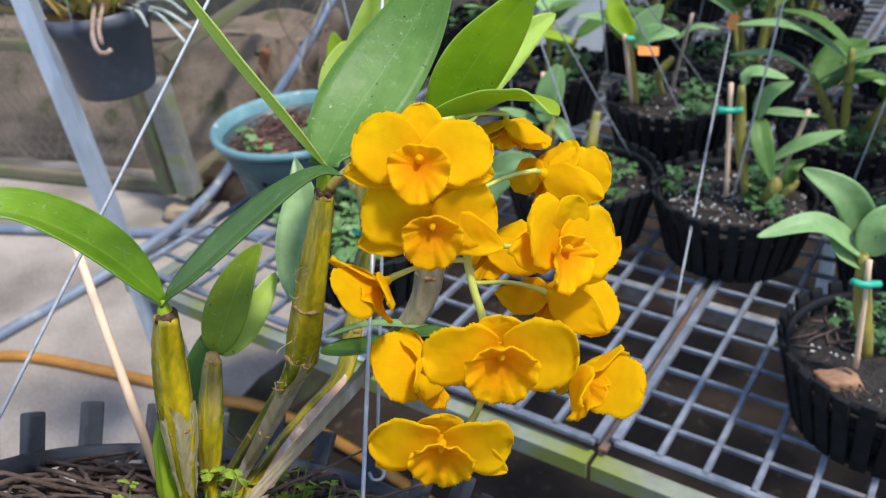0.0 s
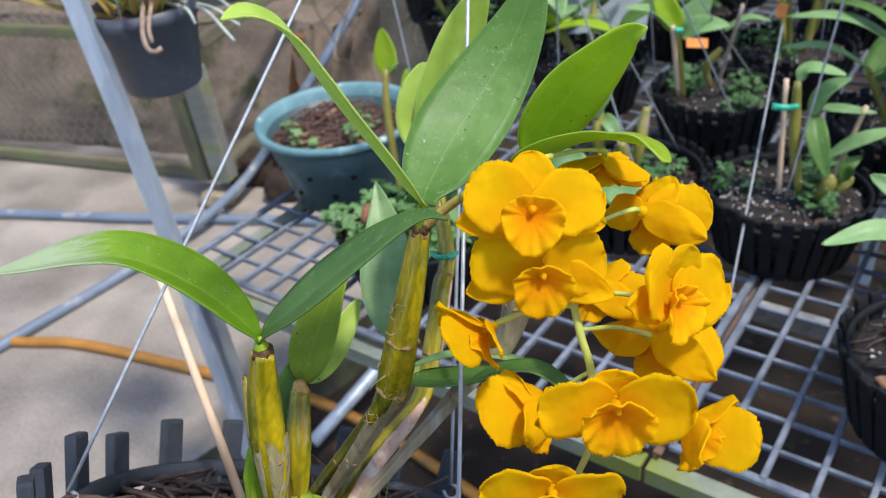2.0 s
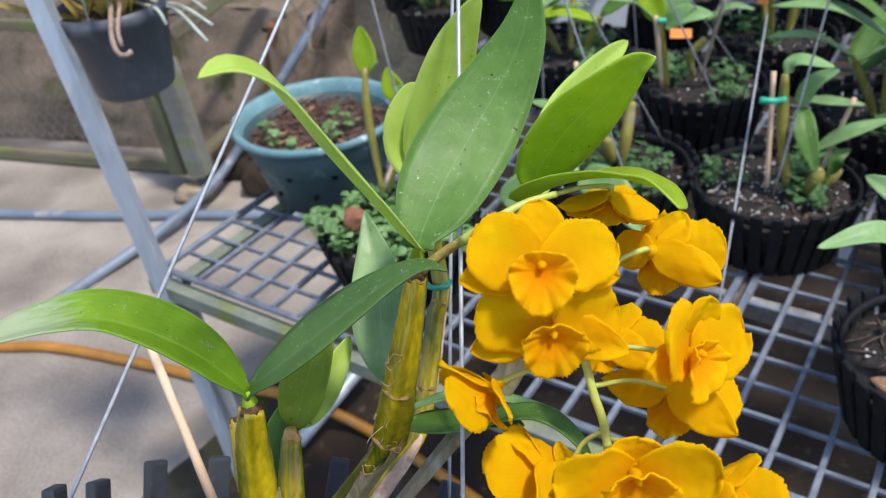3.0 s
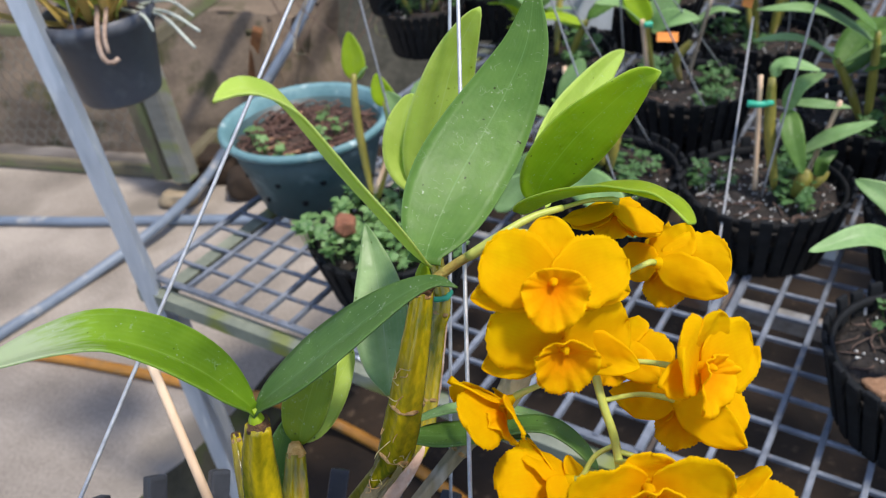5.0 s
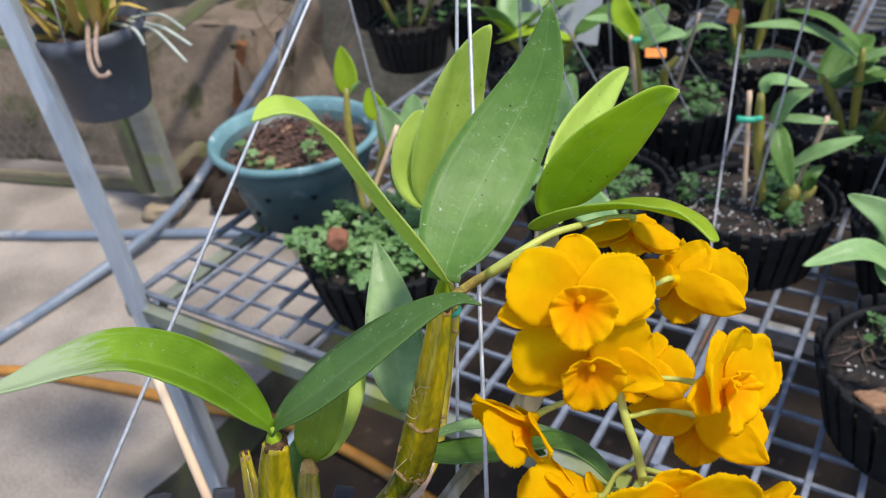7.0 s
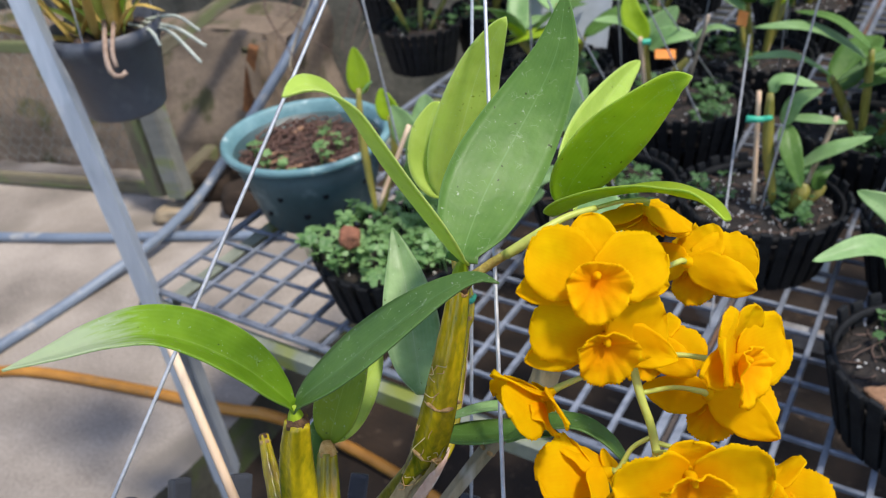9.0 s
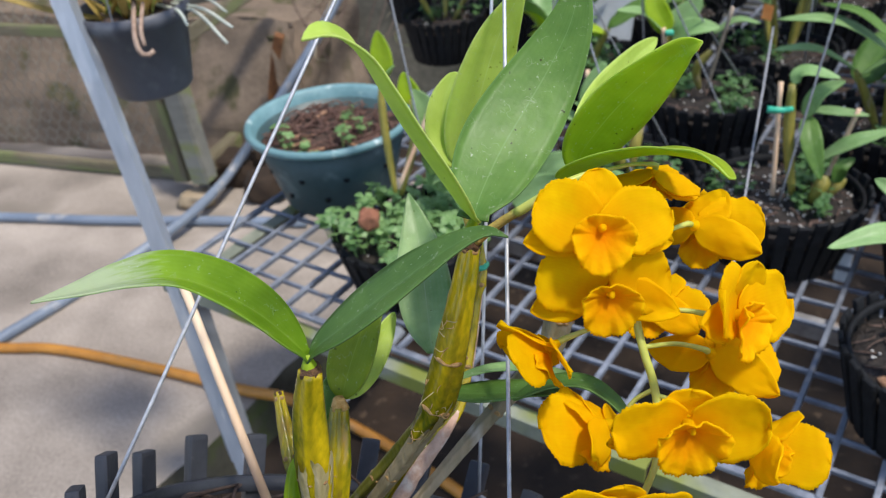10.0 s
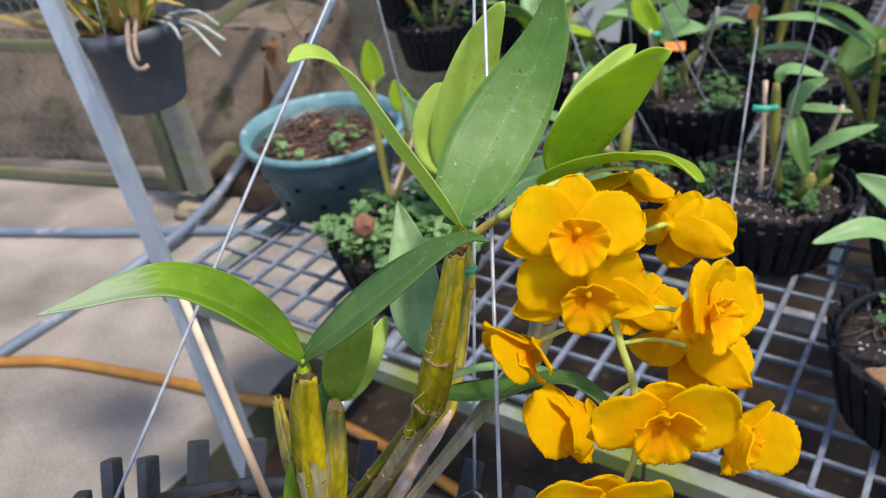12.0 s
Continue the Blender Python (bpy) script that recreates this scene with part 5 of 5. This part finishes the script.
leaf(orchid, [(0.0534, -0.0600, 0.0696), (0.0688, -0.0681, 0.0707), (0.0864, -0.0777, 0.0734), (0.0988, -0.0850, 0.0731)], 0.0205, (0, -0.45, 1), LEAF_DARK, fold=0.15)
leaf(orchid, [(0.0548, -0.0560, 0.0747), (0.0720, -0.0605, 0.0799), (0.0906, -0.0653, 0.0803), (0.1148, -0.0720, 0.0757)], 0.0130, (0, -0.20, 1), LEAF_BLUE, fold=0.2)
leaf(orchid, [(0.0780, -0.0800, 0.0703), (0.0918, -0.0872, 0.0772), (0.1040, -0.0933, 0.0784), (0.1136, -0.0991, 0.0731), (0.1201, -0.1050, 0.0650)], 0.0165, (0.2, -0.40, 1), LEAF_DARK, fold=0.2)

# canes
def cane(points, radii, mat, ring_at=(), label=""):
    c = part("cane", tube(bmesh.new(), points, radii, 42, 40, 0.10, 5, 0.06), mat, orchid, label)
    line = spline(points, 40)
    for s in ring_at:
        i = int(s * 40)
        k = s * (len(radii) - 1)
        r = radii[int(k)] + (radii[min(int(k) + 1, len(radii) - 1)] - radii[int(k)]) * (k - int(k))
        d = (line[min(i + 1, 40)] - line[max(0, i - 1)]).normalized()
        bm = bmesh.new()
        tube(bm, [line[i] - d * 0.0009, line[i], line[i] + d * 0.0009], [r * 1.0, r * 1.09, r * 1.0], 22, 4, 0.03, 7, 0.12)
        part("node", bm, SCAR, c, "brown node ring")
    return c


def sheath(points, radii, seed, label, cover=0.8):
    """A thin dry skin that wraps most of a cane, its ends torn unevenly."""
    bm = bmesh.new()
    uv = bm.loops.layers.uv.verify()
    steps, sides = 16, 28
    line, rows, side = spline(points, steps), [], None
    for i, c in enumerate(line):
        d = (line[min(i + 1, steps)] - line[max(i - 1, 0)]).normalized()
        side = ((side or d.orthogonal()) - d * (side or d.orthogonal()).dot(d)).normalized()
        up = d.cross(side)
        k = i / steps * (len(radii) - 1)
        r = radii[int(k)] + (radii[min(int(k) + 1, len(radii) - 1)] - radii[int(k)]) * (k - int(k))
        row = []
        for q in range(sides + 1):
            a = 2 * math.pi * cover * q / sides + seed
            tear = 0.010 * (noise.noise((q * 0.45, seed, 1)) + 0.5 * noise.noise((q * 1.3, seed, 2))) * (abs(2 * i / steps - 1) ** 2)
            rr = r * (1.03 + 0.07 * math.cos(6 * a) + 0.09 * noise.noise((i * 0.35, q * 0.5, seed))) + 0.0009 * (q in (0, sides))
            row.append(bm.verts.new(c + (side * math.cos(a) + up * math.sin(a)) * rr + d * tear))
        rows.append(row)
    for i, (a, b) in enumerate(zip(rows, rows[1:])):
        for q in range(sides):
            face = bm.faces.new((a[q], a[q + 1], b[q + 1], b[q]))
            for loop, (x, y) in zip(face.loops, ((i, q), (i, q + 1), (i + 1, q + 1), (i + 1, q))):
                loop[uv].uv = (x / steps, y / sides)
    return part("sheath", bm, SHEATH, orchid, label)


cane([(0.0002, -0.0600, -0.0080), (-0.0011, -0.0693, 0.0150), (-0.0019, -0.0750, 0.0300), (-0.0030, -0.0826, 0.0500), (-0.0036, -0.0915, 0.0700), (-0.0025, -0.1010, 0.0852)], [0.0018, 0.0028, 0.0046, 0.0062, 0.0070, 0.0068, 0.0058, 0.0044], CANE, (0.5,), "plump yellow-green cane with papery sheath")
sheath([(-0.0010, -0.0680, 0.0110), (-0.0020, -0.0760, 0.0320), (-0.0028, -0.0820, 0.0480)], [0.0036, 0.0052, 0.0066, 0.0071], 1.3, "torn papery silver sheath", 0.72)
cane([(0.0044, -0.0455, -0.0080), (0.0049, -0.0507, 0.0150), (0.0055, -0.0552, 0.0370), (0.0060, -0.0565, 0.0635)], [0.0016, 0.0026, 0.0042, 0.0054, 0.0056, 0.0050, 0.0038], CANE, (0.3,), "short plump yellow-green cane")
part("cut_tip", tube(bmesh.new(), [(0.0060, -0.0565, 0.0630), (0.0055, -0.0580, 0.0676)], [0.0039, 0.0024], 14, 4, 0, 5, 0.2), CUT, orchid, "dry cut tip")
cane([(-0.0080, -0.0450, 0.0080), (-0.0165, -0.0320, 0.0330), (-0.0215, -0.0240, 0.0500), (-0.0250, -0.0195, 0.0640)], [0.0018, 0.0032, 0.0038, 0.0034, 0.0022], CANE, (0.5, 0.95), "small stub of a cane")
cane([(-0.0070, -0.0600, -0.0080), (-0.0116, -0.0640, 0.0330), (-0.0094, -0.0680, 0.0457)], [0.003, 0.0052, 0.0050, 0.0018], LEAF_MID, (), "green new shoot")
cane([(0.0381, -0.0700, 0.0529), (0.0416, -0.0740, 0.0588), (0.0460, -0.0785, 0.0654), (0.0491, -0.0870, 0.0792), (0.0516, -0.0960, 0.0946), (0.0550, -0.1030, 0.1154), (0.0575, -0.1070, 0.1331)], [0.0022, 0.0040, 0.0064, 0.0068, 0.0065, 0.0060, 0.0055, 0.0050, 0.0044, 0.0036], CANE, (0.24, 0.5, 0.985), "long yellow-green cane with brown nodes")
cane([(-0.0030, -0.0040, -0.0080), (0.0121, -0.0240, 0.0150), (0.0224, -0.0390, 0.0300), (0.0362, -0.0590, 0.0500), (0.0455, -0.0740, 0.0640)], [0.0022, 0.0026, 0.0034, 0.0042], CANE_DARK, (0.5,), "dark green lower part of a cane")
cane([(0.0060, -0.0200, -0.0080), (0.0190, -0.0370, 0.0160), (0.0330, -0.0590, 0.0400), (0.0440, -0.0740, 0.0600)], [0.0022, 0.0026, 0.0034, 0.0040], CANE_OLD, (0.6,), "old cane in a dry sheath")
sheath([(0.0400, -0.0725, 0.0558), (0.0437, -0.0772, 0.0627), (0.0473, -0.0825, 0.0713)], [0.0036, 0.0060, 0.0071], 4.1, "torn papery brown sheath", 0.6)
for pts, r in (([(0.0573, -0.1066, 0.1318), (0.0575, -0.1080, 0.1343), (0.0576, -0.1090, 0.1360)], 0.0041), ([(-0.0027, -0.0996, 0.0833), (-0.0027, -0.1006, 0.0856), (-0.0029, -0.1012, 0.0869)], 0.0045), ([(-0.0246, -0.0200, 0.0624), (-0.0252, -0.0193, 0.0648)], 0.0024)):
    part("scar", tube(bmesh.new(), pts, [r * 0.96, r, r * 0.7], 22, 6, 0.05, 6, 0.25), SCAR_DARK, orchid, "dark brown dry scar at the cane's top")
part("neck", tube(bmesh.new(), [(0.0575, -0.1070, 0.1327), (0.0574, -0.1100, 0.1374), (0.0576, -0.1150, 0.1428)], [0.0036, 0.0030, 0.0012], 16, 8), LEAF_MID, orchid)
part("neck", tube(bmesh.new(), [(-0.0026, -0.1000, 0.0842), (-0.0032, -0.1020, 0.0879), (-0.0034, -0.1030, 0.0910)], [0.0036, 0.0028, 0.0012], 16, 8), LEAF_MID, orchid)
cane([(0.0100, -0.0300, -0.0080), (0.0330, -0.0200, 0.0230), (0.0588, -0.0080, 0.0523), (0.0648, -0.0060, 0.0814), (0.0684, -0.0080, 0.1098), (0.0710, -0.0080, 0.1239), (0.0628, 0.0060, 0.1756)], [0.0026, 0.0030, 0.0042, 0.0044, 0.0044, 0.0040, 0.0034, 0.0026], CANE, (0.5, 0.72), "slim yellow cane tied to a stake")
cane([(0.0115, -0.0640, -0.0090), (0.0332, -0.0590, 0.0150), (0.0466, -0.0560, 0.0300), (0.0644, -0.0530, 0.0500), (0.0790, -0.0540, 0.0670), (0.0948, -0.0620, 0.0864), (0.0997, -0.0700, 0.1061), (0.1010, -0.0780, 0.1341), (0.1036, -0.0763, 0.1641)], [0.0024, 0.0026, 0.0028, 0.0034, 0.0048, 0.0062, 0.0058, 0.0044], CANE_OLD, (0.45, 0.7), "grey-green old cane with dry sheath")
rod("stake", orchid, (-0.0205, -0.0145, -0.0140), (-0.0767, 0.0002, 0.1185), 0.0023, STAKE, "pale bamboo stake", 10)
part("stake", tube(bmesh.new(), [(0.0180, -0.0350, -0.0100), (0.0370, -0.0250, 0.0220), (0.0582, -0.0100, 0.0496), (0.0673, -0.0020, 0.0781), (0.0731, 0.0040, 0.1208)], [0.0036, 0.0036, 0.0032, 0.0026, 0.0024], 14, 40, 0, 5, 0.14), STAKE_PINK, orchid, "pinkish stake with peeling skin")
for pts in ([(0.0150, -0.0600, 0.0020), (0.0450, -0.0500, 0.0120), (0.0720, -0.0420, 0.0230)], [(0.0050, -0.0250, -0.0020), (0.0280, -0.0200, 0.0180), (0.0480, -0.0150, 0.0300)], [(0.0600, -0.0200, -0.0100), (0.0950, 0.0000, -0.0040), (0.1300, 0.0150, 0.0040)],
            [(-0.0400, -0.1000, 0.0050), (0.0000, -0.0850, 0.0090), (0.0500, -0.0700, 0.0010)], [(0.0100, -0.1000, 0.0020), (0.0400, -0.0800, 0.0080), (0.0700, -0.0500, 0.0000)], [(0.0200, 0.0000, -0.0050), (0.0150, -0.0100, 0.0150), (0.0050, -0.0150, 0.0270)]):
    part("twig", tube(bmesh.new(), pts, [0.0011, 0.0009, 0.0005], 7, 14, 0, 5, 0.3), FIBRE, orchid, "dry brown twig")
part("tie", tube(bmesh.new(), [(0.0635, -0.0060, 0.1251), (0.0664, -0.0160, 0.1230), (0.0725, -0.0160, 0.1235), (0.0755, -0.0040, 0.1255)], [0.0014], 8, 10), TIE, orchid, "green twist tie")

# dry hairs about the nodes
rng = random.Random(33)
for at, spread in (((0.0454, -0.0860, 0.0662), 0.006), ((0.0505, -0.1030, 0.0954), 0.005), ((0.0393, -0.0800, 0.0579), 0.006), ((-0.0035, -0.0860, 0.0578), 0.006), ((-0.0027, -0.0680, 0.0397), 0.006), ((0.0450, -0.0930, 0.0780), 0.007), ((0.0493, -0.1060, 0.1051), 0.005)):
    for k in range(4):
        a = Vector(at) + Vector((rng.uniform(-1, 1), 0, rng.uniform(-1, 1))) * spread * 0.6
        b = a + Vector((rng.uniform(-1, 1), rng.uniform(-.6, .1), rng.uniform(-1, .6))) * spread
        part("hair", tube(bmesh.new(), [a, a.lerp(b, 0.5) + Vector((rng.uniform(-.3, .3), -.25, rng.uniform(-.3, .3))) * spread, b], [0.0002, 0.00014], 5, 8), SCAR if k % 2 else SHEATH, orchid)

# flower stalks
part("flower_stalk", tube(bmesh.new(), [(0.0590, -0.1100, 0.1343), (0.0637, -0.1140, 0.1383), (0.0694, -0.1190, 0.1425), (0.0734, -0.1230, 0.1451)], [0.0021, 0.0018, 0.0017, 0.0016], 12, 14, 0, 5, 0.15), STALK_BROWN, orchid, "brown scaly base of the flower stalk")
part("flower_stalk", tube(bmesh.new(), [(0.0723, -0.1225, 0.1443), (0.0833, -0.1320, 0.1507), (0.0911, -0.1420, 0.1503), (0.1007, -0.1460, 0.1410), (0.1073, -0.1470, 0.1219), (0.1084, -0.1480, 0.1087), (0.1109, -0.1490, 0.0970), (0.1140, -0.1490, 0.0875), (0.1154, -0.1500, 0.0754), (0.1139, -0.1520, 0.0615), (0.1069, -0.1560, 0.0487)], [0.0018, 0.0017, 0.0016, 0.0015, 0.0014, 0.0014, 0.0014, 0.0012, 0.0011], 12, 60), STALK, orchid)
part("flower_stalk", tube(bmesh.new(), [(0.0712, -0.1215, 0.1438), (0.0860, -0.1220, 0.1530), (0.0958, -0.1200, 0.1578), (0.1058, -0.1180, 0.1605)], [0.0016, 0.0014, 0.0012], 10, 16), STALK, orchid)


def petal_mesh(s, angle, length, width, sweep, curl, lift, kind, seed):
    """A sepal or petal that leaves the heart at an angle from upright. sweep: degrees by which it reaches forward; curl: how that changes towards the tip."""
    bm = bmesh.new()
    uv = bm.loops.layers.uv.verify()
    n, across = 44, 14
    out = Vector((math.sin(angle), math.cos(angle), 0))
    side = Vector((math.cos(angle), -math.sin(angle), 0))
    p, rows = out * 0.03 + Vector((0, 0, lift)), []
    bend = 0.10 * noise.noise((seed, 3.1, 0.4))
    for i in range(n + 1):
        q = i / n
        a = radians(sweep + curl * q)
        d = out * math.cos(a) + Vector((0, 0, math.sin(a)))
        up = Vector((0, 0, math.cos(a))) - out * math.sin(a)
        if i:
            p = p + d * (length / n)
        if kind == "petal":
            w = max(0.30 * (1 - q) ** 2, math.sqrt(max(0.0, 1 - (abs(q - 0.56) / (0.62 if q < 0.56 else 0.44)) ** 2.2)))
        elif kind == "dorsal":
            w = max(0.36 * (1 - q) ** 2, (q ** 0.42) * (1 - q) ** 0.42 * 1.75)
        else:
            w = max(0.40 * (1 - q) ** 2, (q ** 0.50) * (1 - q) ** 0.72 * 2.25)
        w = 0.5 * width * max(min(w, 1.0), 0.012) * (1 + 0.10 * noise.noise((q * 3.1, seed * 2.3, 1.7)))
        row = []
        for k in range(across + 1):
            v = 2 * k / across - 1
            lobe = 1 + (0.07 * noise.noise((q * 6, v * 2, seed)) + 0.035 * noise.noise((q * 17, v * 3, seed))) * abs(v) ** 3
            wave = 0.055 * noise.noise((q * 2.2 + seed, v * 1.1, seed * 0.7)) + 0.035 * abs(v) ** 2 * math.sin(7.5 * q + 2.2 * v + seed) + 0.012 * noise.noise((q * 9, v * 7, seed))
            c = p + side * (w * v * lobe + bend * q * q) + up * (0.06 * width * abs(v) ** 1.6 + wave * (0.25 + q))
            if abs(v) > 0.99 and kind == "petal" and q > 0.2:
                c += (side * v * 0.7 + d * 0.5) * (0.018 * (i % 2) + 0.026 * noise.noise((i * 2.3, seed, v)))
            row.append(bm.verts.new(c * s))
        rows.append(row)
    for i, (a, b) in enumerate(zip(rows, rows[1:])):
        for k in range(across):
            face = bm.faces.new((a[k], a[k + 1], b[k + 1], b[k]))
            for loop, (x, y) in zip(face.loops, ((i, k), (i, k + 1), (i + 1, k + 1), (i + 1, k))):
                loop[uv].uv = (x / n, y / across)
    return bm


def lip_mesh(s, seed, gape):
    """A round, shallow cup about the column, hanging lower than it rises, its margin finely fringed and ruffled."""
    bm = bmesh.new()
    uv = bm.loops.layers.uv.verify()
    n, around, rings = 16, 120, []
    for i in range(n + 1):
        p = i / n
        ring = []
        for k in range(around):
            a = 2 * math.pi * k / around
            ca, sa = math.cos(a), math.sin(a)
            edge = 1 + 0.06 * noise.noise((2 * ca + seed, 2 * sa, 3)) * p
            if i == n:
                edge += 0.045 * (k % 2) + 0.040 * noise.noise((k * 1.7, seed, 5))
            x = 0.43 * ca * p * edge
            y = (0.56 if sa < 0 else 0.26) * sa * p * edge - 0.08
            ruff = (0.030 * math.sin(7 * a + seed) + 0.022 * math.sin(13 * a + 2 * seed)) * p ** 3 + 0.035 * noise.noise((x * 5, y * 5, seed)) * p
            z = 0.08 + 0.25 * p ** 1.25 - (0.16 + 0.12 * gape) * p ** 2.6 * max(0.0, -sa) + 0.05 * p * p * ca * ca + ruff
            ring.append(bm.verts.new(Vector((x, y, z)) * s))
        rings.append(ring)
    for i in range(n):
        for k in range(around):
            f = bm.faces.new((rings[i][k], rings[i + 1][k], rings[i + 1][(k + 1) % around], rings[i][(k + 1) % around]))
            for loop, (u, v) in zip(f.loops, ((i, k), (i + 1, k), (i + 1, k + 1), (i, k + 1))):
                loop[uv].uv = (u / n, 2 * v / around)
    bmesh.ops.remove_doubles(bm, verts=rings[0], dist=0.0002)
    return bm


def bloom(at, facing, s, seed, sweep=8.0, stalk=None, roll=0.0, label="", crown=1.0, droop=0.0, gape=0.0, tongue=1.0, flare=0.0):
    """One flower: a blunt upper sepal, two pointed side sepals, two broad fringed petals, a scooped lip and the column.
    sweep: how far its petals reach forward, in degrees; droop: turns the petals down; flare: lays the side sepals further back; roll: degrees."""
    z = Vector(facing).normalized()
    up = Vector((math.sin(radians(roll)), 0, math.cos(radians(roll))))
    y = (up - z * up.dot(z)).normalized()
    x = y.cross(z)
    m = Matrix((x, y, z)).transposed().to_4x4()
    m.translation = Vector(at)
    heart = bmesh.new()
    tube(heart, [(0, 0, -0.20 * s), (0, 0, -0.02 * s), (0, 0.02 * s, 0.12 * s), (0, 0.00 * s, 0.24 * s), (0, -0.03 * s, 0.27 * s)], [0.045 * s, 0.10 * s, 0.080 * s, 0.070 * s, 0.03 * s], 12, 14)
    fl = part("flower", heart, PETAL, orchid, label)
    fl.matrix_basis = m
    rng = random.Random(seed)
    j = lambda q: rng.uniform(-q, q)

    def piece(name, *shape):
        ob = part(name, petal_mesh(s, *shape, seed * 1.37 + len(fl.children)), PETAL, fl)
        so = ob.modifiers.new("thickness", "SOLIDIFY")
        so.thickness, so.offset = 0.0005, 0

    piece("sepal", j(0.05), (0.80 + j(0.05)) * crown, 0.70, sweep + j(6), -8 + j(14), -0.07, "dorsal")
    for k in (-1, 1):
        piece("sepal", (1.80 + 0.35 * droop + j(0.08)) * k, 1.06 + j(0.07), 0.62, sweep * 0.9 - flare + j(7), -10 + j(18), -0.10, "sepal")
        piece("petal", (1.25 + 0.55 * droop + j(0.06)) * k, 1.00 + j(0.06), 0.96 + j(0.06), sweep + 1 + j(6), -12 + j(14), 0.03 + 0.02 * k, "petal")
    lip = part("lip", lip_mesh(s * tongue, seed, gape), LIP, fl, "deeper orange fringed lip")
    so = lip.modifiers.new("thickness", "SOLIDIFY")
    so.thickness, so.offset = 0.0005, 0
    if stalk is not None:
        back = Vector(at) - z * 0.18 * s
        a = Vector(stalk)
        part("pedicel", tube(bmesh.new(), [a, a.lerp(back, 0.5) + Vector((0, 0, 0.0018)), back - z * 0.10 * s, back], [0.00085, 0.0008, 0.00085, 0.0012], 10, 14), STALK, orchid, "pale green flower stem")
    return fl


GOLD = "golden yellow flower with a fringed orange lip"
bloom((0.0918, -0.1650, 0.1370), (-0.06, -1, 0.02), 0.0222, 1, 1, (0.1070, -0.1460, 0.1251), 0, GOLD)
bloom((0.0961, -0.1580, 0.1179), (0.02, -1, -0.30), 0.0222, 2, 2, (0.1081, -0.1480, 0.1114), 0, GOLD, 0.8, 0.15)
bloom((0.1264, -0.1120, 0.1593), (0.20, 0.55, -0.75), 0.0180, 3, 25, (0.1058, -0.1180, 0.1605), 10, GOLD)
bloom((0.1410, -0.1160, 0.1404), (0.72, 0.62, -0.10), 0.0240, 4, 46, (0.1127, -0.1400, 0.1312), 20, GOLD, flare=30)
bloom((0.1366, -0.1600, 0.1101), (0.66, -0.74, 0.06), 0.0228, 5, 24, (0.1084, -0.1480, 0.1092), 12, GOLD)
bloom((0.1400, -0.1340, 0.0946), (0.66, 0.62, -0.35), 0.0235, 6, 46, (0.1113, -0.1490, 0.0991), 18, GOLD, flare=30)
bloom((0.0801, -0.1460, 0.0985), (-0.80, -0.05, -0.45), 0.0200, 7, 46, (0.1087, -0.1480, 0.1069), -8, GOLD, 1.25, flare=26)
bloom((0.1002, -0.1380, 0.0709), (-0.72, 0.50, -0.30), 0.0232, 8, 44, (0.1140, -0.1490, 0.0850), -10, GOLD, flare=26)
bloom((0.1168, -0.1720, 0.0789), (0.02, -1.0, -0.42), 0.0230, 9, 12, (0.1147, -0.1500, 0.0799), 0, GOLD, 0.6, 0.62, 0.0, 1.12)
bloom((0.1438, -0.1600, 0.0700), (0.84, 0.02, -0.38), 0.0220, 10, 44, (0.1147, -0.1490, 0.0833), 20, GOLD, flare=30)
bloom((0.1002, -0.1600, 0.0492), (-0.05, -0.88, -0.50), 0.0215, 11, 14, (0.1069, -0.1560, 0.0490), 0, GOLD, 0.6, 0.6, 0.0, 1.1)
bloom((0.1191, -0.1280, 0.1128), (0.62, 0.48, -0.50), 0.0200, 12, 34, (0.1081, -0.1480, 0.1114), 15, GOLD)
